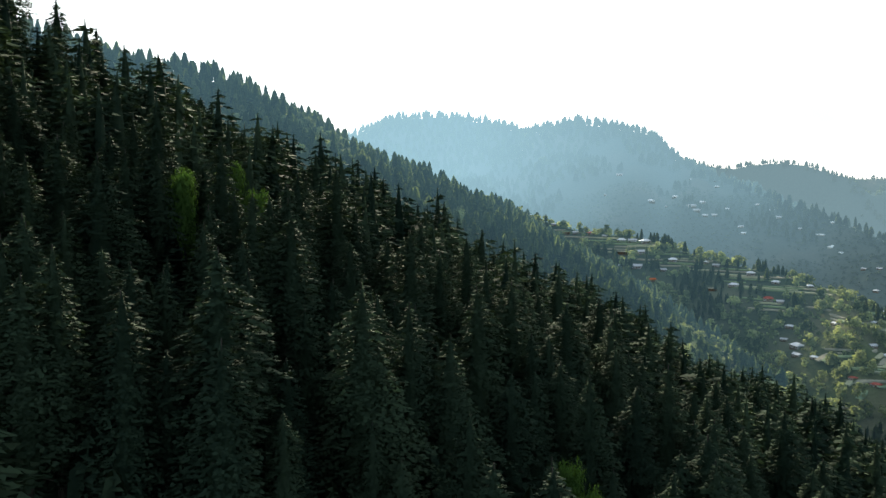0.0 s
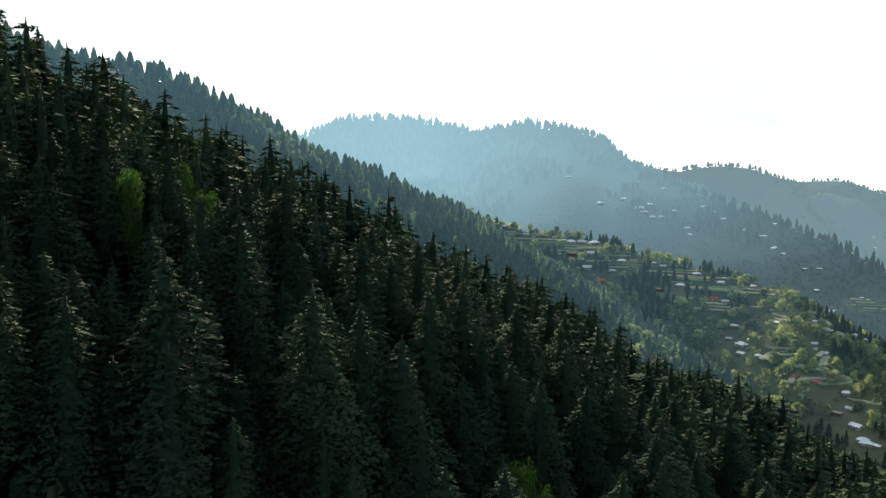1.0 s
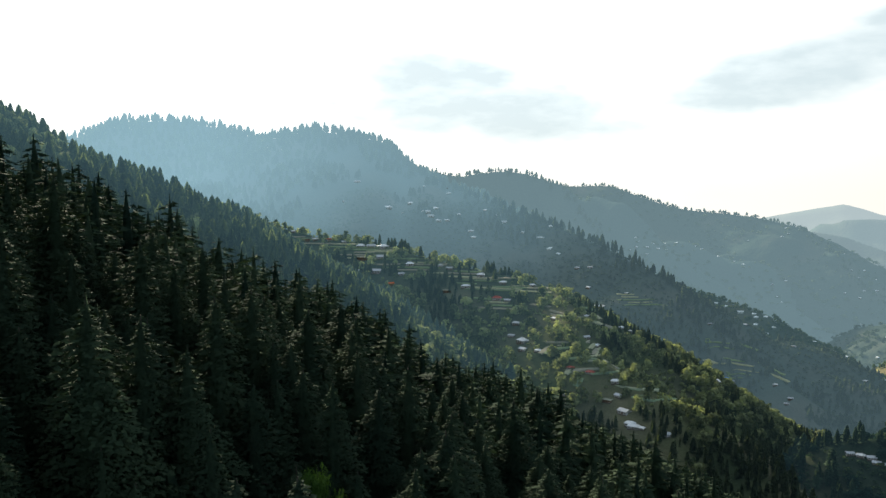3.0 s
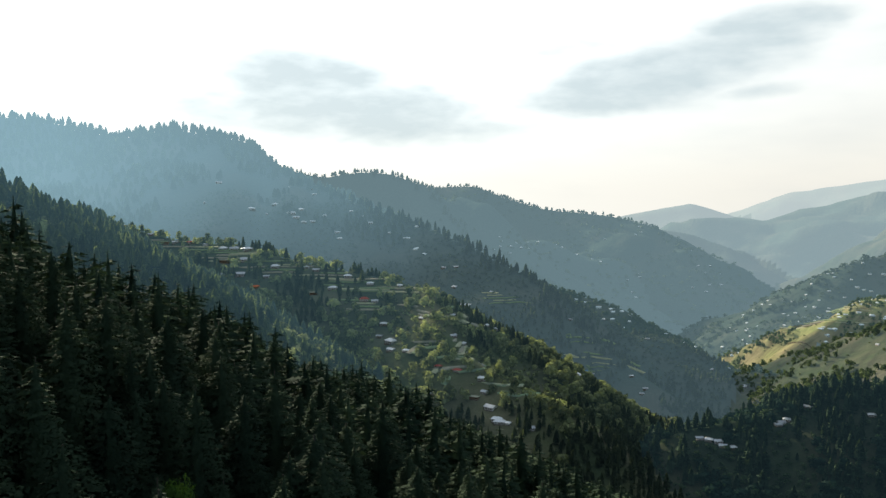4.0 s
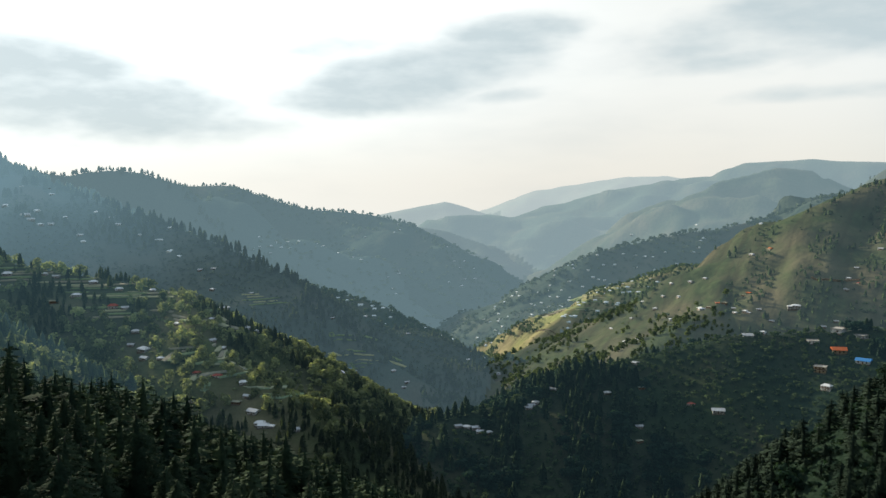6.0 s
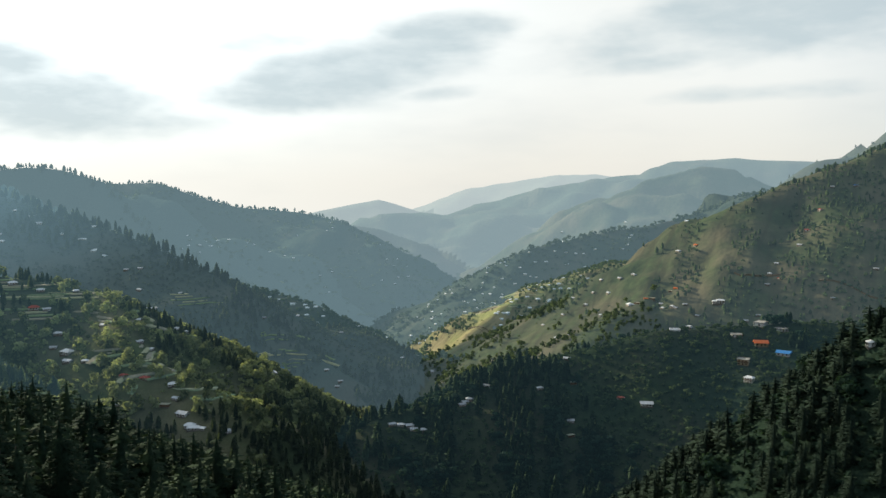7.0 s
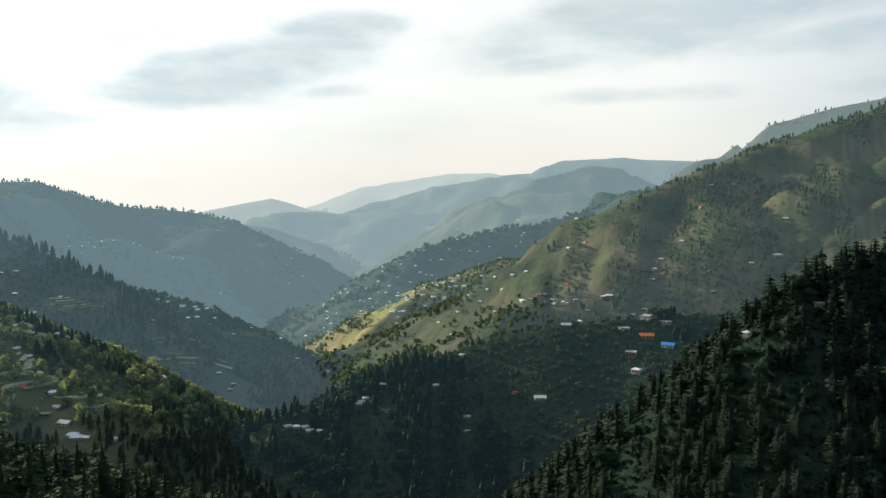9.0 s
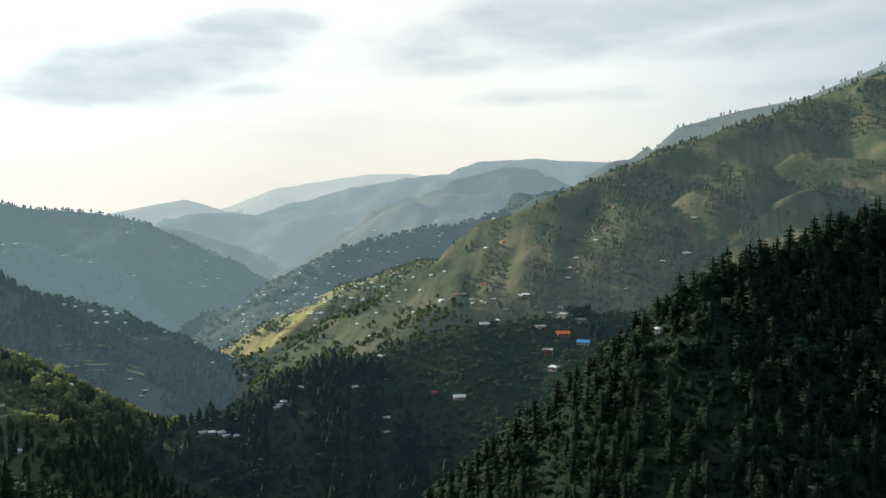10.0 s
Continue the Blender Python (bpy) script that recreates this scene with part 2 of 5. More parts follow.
HAZED_TIN = surface("hazed_tin", (0.84, 0.84, 0.84), 0.4, 0.1, 0.15, haze_glow=(0.075, 0.11, 0.125))
HAZED_GREY = surface("hazed_grey_tin", (0.66, 0.67, 0.69), 0.42, 0.1, 0.3, haze_glow=(0.075, 0.11, 0.125))
HAZED_WALL = surface("hazed_plaster", (0.80, 0.79, 0.75), 0.85, 0.0, 0.25, haze_glow=(0.075, 0.11, 0.125))
WHITE_WALL = surface("white_plaster", (0.80, 0.79, 0.75), 0.85, 0.0, 0.25)
BEIGE_WALL = surface("beige_plaster", (0.48, 0.38, 0.25), 0.85, 0.0, 0.25)
BROWN_WALL = surface("mud_plaster", (0.33, 0.20, 0.12), 0.9, 0.0, 0.25)
STONE = surface("dry_stone", (0.26, 0.23, 0.19), 0.95, 0.0, 0.4, 2.0)
CONCRETE = surface("concrete", (0.50, 0.47, 0.42), 0.9, 0.0, 0.3)
TIMBER = surface("dark_timber", (0.16, 0.09, 0.05), 0.8, 0.0, 0.3, 3.0)
GLASS_DARK = surface("dark_window_glass", (0.03, 0.035, 0.04), 0.15, 0.0, 0.1)
BARK = surface("bark", (0.05, 0.04, 0.03), 0.95, 0.0, 0.4, 4.0)
# field colours, with a small emission for the haze over them
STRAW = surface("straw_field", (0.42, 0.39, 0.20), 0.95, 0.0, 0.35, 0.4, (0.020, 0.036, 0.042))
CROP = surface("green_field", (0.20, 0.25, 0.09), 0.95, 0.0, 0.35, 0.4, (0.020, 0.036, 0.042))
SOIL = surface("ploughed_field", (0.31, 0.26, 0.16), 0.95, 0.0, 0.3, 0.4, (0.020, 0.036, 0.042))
DIRT_ROAD = surface("dirt_road", (0.26, 0.215, 0.155), 0.95, 0.0, 0.25, 0.5)

# ---- the mountains: crest lines as bearing from the flier (degrees), range and height (metres) ----
RIDGES = {
    'F1': [(-48.6, 250, 475), (-34.5, 240, 451), (-27.1, 250, 443), (-24.1, 260, 433), (-19.3, 270, 432), (-16.6, 280, 424), (-12.8, 300, 410), (-9.1, 315, 402), (-3.2, 340, 380), (2.5, 358, 353), (8.2, 380, 331), (14.6, 405, 310), (22.3, 435, 293), (25.2, 445, 280), (28.1, 455, 265), (32.4, 470, 225), (36.5, 485, 169)],
    'F2': [(-30.4, 990, 576), (-24.3, 970, 561), (-19.6, 950, 538), (-16.5, 930, 528), (-13.4, 905, 512), (-11.0, 880, 483), (-8.7, 860, 456), (-6.2, 840, 438), (-3.1, 820, 417), (0.2, 790, 401), (4.1, 760, 375), (8.5, 720, 344), (10.4, 690, 324), (12.7, 660, 305), (15.6, 630, 286), (19.2, 600, 266), (24.3, 575, 238)],
    'B': [(-4.1, 1150, 408), (4.1, 1050, 383), (8.5, 1020, 358), (13.4, 980, 348), (17.9, 930, 331), (23.7, 880, 317), (25.3, 850, 310), (26.0, 780, 298), (27.1, 720, 281), (31.5, 660, 261), (33.0, 640, 248), (35.4, 620, 235), (36.1, 590, 196), (37.5, 560, 165)],
    'C': [(-18.2, 2350, 458), (-10.1, 2250, 476), (-6.2, 2200, 522), (-3.1, 2200, 565), (-0.1, 2180, 575), (2.5, 2120, 555), (5.7, 2050, 518), (8.8, 1980, 543), (11.0, 1930, 529), (13.6, 1860, 488), (15.7, 1780, 445), (19.1, 1680, 398), (24.3, 1520, 351), (27.9, 1420, 318), (30.9, 1330, 291), (33.1, 1260, 268), (35.4, 1180, 228), (39.2, 1080, 187), (42.0, 1000, 148), (44.3, 940, 121), (46.7, 900, 66)],
    'C2': [(26.3, 1800, 279), (33.8, 1600, 227), (38.5, 1500, 205), (41.1, 1440, 169), (44.6, 1370, 142), (46.9, 1300, 123), (48.7, 1270, 91)],
    'D': [(8.1, 3000, 453), (16.0, 2850, 472), (18.6, 2800, 446), (20.9, 2750, 465), (23.1, 2700, 455), (25.6, 2620, 417), (27.6, 2500, 328), (30.4, 2350, 234), (34.4, 2200, 148)],
    'E': [(16.2, 3600, 436), (26.1, 3400, 411), (28.0, 3350, 411), (30.9, 3250, 365), (33.5, 3150, 329), (37.7, 3050, 310), (40.0, 2950, 282), (41.5, 2850, 242), (43.1, 2700, 160), (45.3, 2550, 92), (46.8, 2450, 39), (48.7, 2350, -19)],
    'P': [(34.4, 4450, 191), (38.5, 4450, 263), (42.7, 4450, 326), (45.3, 4450, 264), (48.6, 4450, 162)],
    'Q': [(40.5, 4750, 173), (45.3, 4750, 284), (48.9, 4750, 394), (54.7, 4750, 471), (57.2, 4750, 471), (62.8, 4750, 429)],
    'G': [(38.5, 3600, 139), (41.1, 3700, 237), (43.1, 3750, 274), (47.1, 3800, 287), (51.6, 3850, 361), (57.5, 3900, 436), (60.8, 3950, 464), (62.0, 3950, 514), (65.9, 3950, 529), (70.6, 3950, 508), (79.0, 3950, 572)],
    'H': [(52.7, 3000, 204), (56.3, 3050, 303), (60.2, 3100, 428), (63.9, 3150, 478), (65.9, 3150, 467), (67.7, 3150, 417), (72.0, 3150, 334)],
    'I': [(43.6, 2050, 31), (45.1, 2100, 71), (49.2, 2150, 172), (52.6, 2200, 245), (56.4, 2250, 277), (60.2, 2300, 304), (64.0, 2350, 335), (67.0, 2350, 381), (69.2, 2400, 405), (74.0, 2450, 453)],
    'J': [(46.8, 1400, 77), (47.6, 1450, 101), (48.8, 1560, 139), (51.1, 1690, 171), (54.1, 1800, 204), (56.4, 1880, 219), (60.2, 1950, 243), (64.9, 2020, 280)],
    'R': [(55.3, 1830, 206), (54.5, 1730, 179), (52.8, 1610, 141), (50.6, 1490, 110), (49.0, 1400, 93), (48.3, 1340, 68)],
    'K': [(52.5, 1190, 153), (54, 1220, 196), (56.4, 1260, 228), (59.4, 1310, 268), (61.7, 1350, 309), (64, 1380, 334), (67, 1447, 391), (71, 1545, 436), (76.6, 1720, 503), (81.7, 1930, 574), (86.7, 2120, 655), (96.3, 2288, 780)],
    'S': [(64.2, 1385, 328), (62.8, 1310, 299), (61.7, 1250, 276), (60.2, 1190, 255), (58.5, 1135, 238), (57.4, 1105, 226)],
    'E2': [(38, 3450, 262), (41, 3400, 245), (42.9, 3350, 230), (45.1, 3250, 193), (47.4, 3150, 126), (49, 3050, 64), (50, 3000, 20)],
    'L': [(68.4, 2560, 382), (69.9, 2570, 441), (73.2, 2600, 534), (74.9, 2600, 580), (78.6, 2600, 626), (82.3, 2600, 654), (84.7, 2600, 697), (86.7, 2600, 735), (96.3, 2650, 889)],
    'M': [(37.5, 644, 188), (42.5, 684, 226), (48, 725, 237), (51, 751, 250), (56.4, 797, 261), (61.3, 824, 278), (65.9, 849, 284), (70, 872, 287), (74.4, 897, 286)],
    'W': [(73.5, 533, 319), (75, 548, 336), (76.4, 563, 353), (78.5, 588, 362), (81.5, 626, 374), (85, 672, 389), (87, 701, 396), (96.3, 809, 440), (111.5, 960, 492)],
    'N': [(77, 1280, 308), (78.5, 1349, 334), (81.8, 1502, 401), (84.9, 1645, 428), (91.2, 1936, 486)],
}
# fall of the ground per metre on the near and on the far side of each crest
SIDES = {"F1": (0.42, 0.62), "F2": (0.50, 0.62), "B": (0.46, 0.62), "C": (0.47, 0.6), "C2": (0.42, 0.6), "D": (0.5, 0.6), "E": (0.48, 0.6),
         "P": (0.5, 0.6), "Q": (0.4, 0.6), "G": (0.42, 0.6), "H": (0.5, 0.6), "I": (0.45, 0.6), "J": (0.52, 0.6), "R": (0.62, 0.62), "K": (0.52, 0.95),
         "S": (0.5, 0.45), "E2": (0.45, 0.6), "L": (0.6, 0.6), "M": (0.40, 0.6), "W": (0.62, 1.2), "N": (0.48, 0.5)}
IDS = list(RIDGES)


def plan(bearing, reach):
    b = np.radians(bearing)
    return np.sin(b) * reach, np.cos(b) * reach


def lattice(ix, iy, seed):
    n = (ix.astype(np.int64) * 374761393 + iy.astype(np.int64) * 668265263 + seed * 974634721) & 0x7FFFFFFF
    n = ((n ^ (n >> 13)) * 1274126177) & 0x7FFFFFFF
    return ((n ^ (n >> 16)) & 0xFFFF) / 65535.0


def rough(x, y, size, seed):
    """Smooth noise, 0 to 1, with bumps of that size in metres."""
    u, v = x / size, y / size
    i, j = np.floor(u), np.floor(v)
    f, g = u - i, v - j
    f, g = f * f * (3 - 2 * f), g * g * (3 - 2 * g)
    a, b = lattice(i, j, seed), lattice(i + 1, j, seed)
    c, d = lattice(i, j + 1, seed), lattice(i + 1, j + 1, seed)
    return (a * (1 - f) + b * f) * (1 - g) + (c * (1 - f) + d * f) * g


def terrain(x, y):
    """Height of the ground and the number of the ridge that it belongs to."""
    x, y = np.asarray(x, float), np.asarray(y, float)
    top = np.full(x.shape, -1e9)
    which, crest = np.zeros(x.shape, int), np.full(x.shape, 500.0)
    for k, name in enumerate(IDS):
        line = RIDGES[name]
        near, far = SIDES[name]
        best, off = np.full(x.shape, -1e9), np.zeros(x.shape)
        for (b0, r0, h0), (b1, r1, h1) in zip(line, line[1:]):
            ax, ay = plan(b0, r0)
            bx, by = plan(b1, r1)
            ux, uy = bx - ax, by - ay
            length = math.hypot(ux, uy)
            s = np.clip(((x - ax) * ux + (y - ay) * uy) / length ** 2, 0, 1)
            fx, fy = ax + s * ux, ay + s * uy
            away = np.hypot(x - fx, y - fy)
            outer = np.clip((np.hypot(x, y) - np.hypot(fx, fy)) / (away + 1e-6), -1, 1)
            fall = near + (far - near) * (outer * 0.5 + 0.5)
            # broad rounded backs
            back = {"K": 45.0, "J": 30.0, "S": 25.0}.get(name, 0.0)
            h = h0 + s * (h1 - h0) - fall * away * away / (away + back + 1e-6)
            off = np.where(h > best, away, off)
            best = np.maximum(best, h)
        take = best > top
        which, crest = np.where(take, k, which), np.where(take, off, crest)
        top = np.maximum(top, best)
    # gullies, shoulders and humps, fading out towards the crests
    reach = np.hypot(x, y)
    amp = np.clip(reach / 900.0, 0.35, 1.6) * np.clip(0.06 + crest / 120.0, 0, 1)
    bump = (rough(x + 0.4 * y, y, 170, 1) - 0.5) * 30 + (rough(x, y, 70, 2) - 0.5) * 15
    fine = (rough(x, y, 28, 3) - 0.5) * 5 + (rough(x, y, 9, 4) - 0.5) * 1.4
    floor_h = -60 + 0.02 * reach + rough(x, y, 300, 5) * 25
    gully = np.abs(rough(x - 0.5 * y, y + 0.3 * x, 95, 6) - 0.5) * 2
    bare = np.isin(which, [IDS.index(k) for k in ("J", "R", "K", "N", "H", "C2")])
    bump = bump + np.where(bare, (gully - 0.5) * 10, 0)
    # rain furrows running down the open slopes
    across, along = 0.32 * x - 0.95 * y, 0.95 * x + 0.32 * y
    furrow = np.abs(rough(across, along * 0.16, 34, 9) - 0.5) * 2
    fine_furrow = rough(across, along * 0.12, 14, 10)
    steep = np.isin(which, [IDS.index(k) for k in ("J", "R", "K", "N", "S")])
    deep = np.where(np.isin(which, [IDS.index("J"), IDS.index("R")]), 1.7, 0.35)
    bump = bump + np.where(steep, (furrow * 11 + fine_furrow * 6 - 7) * deep, 0)
    # side spurs of the far hills
    far_spur = np.abs(rough(x + 0.15 * y, y * 0.22, 230, 14) - 0.5) * 2 * 62 + np.abs(rough(x + 0.3 * y, y * 0.3, 85, 15) - 0.5) * 2 * 26 - 40
    bump = bump + np.where(np.isin(which, [IDS.index(k) for k in ("D", "E", "I", "G", "H", "L")]), far_spur, 0)
    bump = bump + np.where(which == IDS.index("C"), (np.abs(rough(x - 0.3 * y, y * 0.3 + 0.1 * x, 120, 16) - 0.5) * 2 - 0.45) * 22, 0)
    which = np.where(floor_h > top, IDS.index("I"), which)
    return np.maximum(top, floor_h) + bump * amp + fine * np.clip(amp, 0.35, 1), which

# ---- the ground: one sheet to the horizon ----
COVER = {"F1": 0.0, "F2": 0.0, "B": 0.55, "C": 0.25, "C2": 0.6, "D": 0.0, "E": 0.1, "P": 0.2, "Q": 0.2, "G": 0.2, "H": 0.7, "I": 0.25,
         "J": 1.0, "R": 1.0, "S": 1.0, "E2": 0.2, "K": 0.9, "L": 0.2, "M": 0.6, "W": 0.0, "N": 0.9}


def grid():
    wide = np.concatenate([np.arange(-42, 104, 0.31), np.arange(104, 317.9, 3.0)])
    rings = np.concatenate([np.array([0.3]), np.arange(6, 120, 12.0), np.geomspace(120, 520, 80), np.geomspace(524, 2000, 210), np.geomspace(2006, 3500, 210), np.geomspace(3520, 4940, 30)])
    return wide, rings


BEARINGS, RANGES = grid()
gb, gr = np.meshgrid(BEARINGS, RANGES, indexing="ij")
gx, gy = plan(gb, gr)
gh, gw = terrain(gx, gy)


def on_sheet(x, y):
    """Height of the ground's sheet, and its ridge, at plan points."""
    x, y = np.asarray(x, float), np.asarray(y, float)
    b = np.degrees(np.arctan2(x, y))
    b = np.where(b < BEARINGS[0], b + 360, b)
    r = np.clip(np.hypot(x, y), RANGES[0], RANGES[-1] - 1)
    i = np.clip(np.searchsorted(BEARINGS, b) - 1, 0, len(BEARINGS) - 2)
    j = np.clip(np.searchsorted(RANGES, r) - 1, 0, len(RANGES) - 2)
    u = np.clip((b - BEARINGS[i]) / (BEARINGS[i + 1] - BEARINGS[i]), 0, 1)
    v = (r - RANGES[j]) / (RANGES[j + 1] - RANGES[j])
    h = (gh[i, j] * (1 - u) + gh[i + 1, j] * u) * (1 - v) + (gh[i, j + 1] * (1 - u) + gh[i + 1, j + 1] * u) * v
    return h, gw[np.where(u > 0.5, i + 1, i), np.where(v > 0.5, j + 1, j)]


def ground_at(x, y):
    return float(on_sheet(np.array([x]), np.array([y]))[0][0])


def cover_at(x, y, w):
    base = np.array([COVER[k] for k in IDS])[w]
    return np.clip(base + (rough(x, y, 60, 11) - 0.5) * 0.9 * (base > 0.05) + (rough(x, y, 22, 12) - 0.5) * 0.5 * (base > 0.05), 0, 1)


def haze_strength(x, y, w):
    """Strength of the haze emission on the land: the lower spurs of the double-topped hill stand nearer and clearer."""
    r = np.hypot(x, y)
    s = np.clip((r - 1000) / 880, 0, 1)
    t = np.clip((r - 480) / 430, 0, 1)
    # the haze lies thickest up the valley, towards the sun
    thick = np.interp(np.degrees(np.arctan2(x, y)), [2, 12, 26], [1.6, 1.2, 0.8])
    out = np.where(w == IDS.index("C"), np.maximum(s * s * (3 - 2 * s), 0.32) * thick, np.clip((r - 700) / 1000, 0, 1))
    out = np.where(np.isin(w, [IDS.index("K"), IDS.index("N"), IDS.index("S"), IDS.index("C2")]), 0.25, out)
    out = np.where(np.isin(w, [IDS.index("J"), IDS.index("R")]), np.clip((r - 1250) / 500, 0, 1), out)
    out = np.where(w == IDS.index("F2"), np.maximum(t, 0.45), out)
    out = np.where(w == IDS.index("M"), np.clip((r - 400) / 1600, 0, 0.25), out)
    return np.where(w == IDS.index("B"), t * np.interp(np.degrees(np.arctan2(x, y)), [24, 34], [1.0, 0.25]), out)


def build_ground():
    nb, nr = gb.shape
    verts = np.stack([gx, gy, gh], -1).reshape(-1, 3)
    i, j = np.meshgrid(np.arange(nb), np.arange(nr - 1), indexing="ij")
    k = (i + 1) % nb
    quads = np.stack([i * nr + j, i * nr + j + 1, k * nr + j + 1, k * nr + j], -1).reshape(-1, 4)
    me = bpy.data.meshes.new("ground")
    me.vertices.add(len(verts))
    me.vertices.foreach_set("co", verts.ravel())
    me.loops.add(quads.size)
    me.loops.foreach_set("vertex_index", quads.ravel())
    me.polygons.add(len(quads))
    me.polygons.foreach_set("loop_start", np.arange(0, quads.size, 4))
    me.polygons.foreach_set("loop_total", np.full(len(quads), 4))
    slots, number = [], {}
    for name in IDS:
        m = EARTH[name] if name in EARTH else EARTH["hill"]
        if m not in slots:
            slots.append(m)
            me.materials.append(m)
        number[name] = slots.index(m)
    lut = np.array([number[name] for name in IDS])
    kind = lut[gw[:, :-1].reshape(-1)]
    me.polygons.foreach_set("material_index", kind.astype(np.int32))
    me.update(calc_edges=True)
    me.polygons.foreach_set("use_smooth", np.ones(len(quads), bool))
    a = me.attributes.new("grass", "FLOAT", "POINT")
    a.data.foreach_set("value", cover_at(gx, gy, gw).reshape(-1).astype(np.float32))
    # the far attribute holds the strength of the haze emission
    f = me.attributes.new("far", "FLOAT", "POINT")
    f.data.foreach_set("value", haze_strength(gx, gy, gw).reshape(-1).astype(np.float32))
    return tagged(new("ground", me), "steep forested and terraced mountain valley ground", "ground", kind="structure")


ground = build_ground()
# running skyline seen from over the slope, to thin the woods where no one sees them
gel = np.degrees(np.arctan2(gh - EYE, gr))
gsky = np.maximum.accumulate(gel, axis=1)


def hidden(x, y, top):
    """How many degrees the top of something at (x, y) lies below the crest before it."""
    b = np.degrees(np.arctan2(x, y))
    b = np.where(b < -42, b + 360, b)
    i = np.clip(np.searchsorted(BEARINGS, b), 0, len(BEARINGS) - 1)
    r = np.hypot(x, y)
    j = np.clip(np.searchsorted(RANGES, r) - 2, 0, len(RANGES) - 1)
    return gsky[i, j] - np.degrees(np.arctan2(top - EYE, r))

# ---- houses ----
CLEARED, BUILT = [], []


def part(name, bm, mat, parent, label=""):
    me = bpy.data.meshes.new(name)
    bmesh.ops.recalc_face_normals(bm, faces=bm.faces)
    bm.to_mesh(me)
    bm.free()
    me.materials.append(mat)
    ob = new(name, me)
    ob.parent = parent
    return tagged(ob, label) if label else ob


def block(bm, x0, y0, z0, x1, y1, z1):
    v = [bm.verts.new(p) for p in ((x0, y0, z0), (x1, y0, z0), (x1, y1, z0), (x0, y1, z0), (x0, y0, z1), (x1, y0, z1), (x1, y1, z1), (x0, y1, z1))]
    for f in ((3, 2, 1, 0), (4, 5, 6, 7), (0, 1, 5, 4), (1, 2, 6, 5), (2, 3, 7, 6), (3, 0, 4, 7)):
        bm.faces.new([v[i] for i in f])
    return bm


def slab_roof(bm, half_l, half_d, ridge, z0, z1, thick=0.14):
    """A hipped roof (gabled where ridge equals half_l), with eaves of that thickness."""
    for dz in (0, -thick):
        e = [bm.verts.new(p) for p in ((-half_l, -half_d, z0 + dz), (half_l, -half_d, z0 + dz), (half_l, half_d, z0 + dz), (-half_l, half_d, z0 + dz))]
        r = [bm.verts.new((-ridge, 0, z1 + dz)), bm.verts.new((ridge, 0, z1 + dz))]
        for f in ((e[0], e[1], r[1], r[0]), (e[2], e[3], r[0], r[1]), (e[1], e[2], r[1]), (e[3], e[0], r[0])):
            bm.faces.new(f)
        if dz:
            lower = e
        else:
            upper = e
    for i in range(4):
        j = (i + 1) % 4
        bm.faces.new((upper[i], upper[j], lower[j], lower[i]))
    return bm


def set_down(ob, m, placed):
    """Puts the first of a kind at the pose m (with its size), and copies of it after that."""
    if ob in placed:
        s = ob.scale
        return copy_thing(ob, m @ Matrix.Diagonal((1 / s.x, 1 / s.y, 1 / s.z, 1)))
    placed.add(ob)
    ob.matrix_basis = m
    return ob


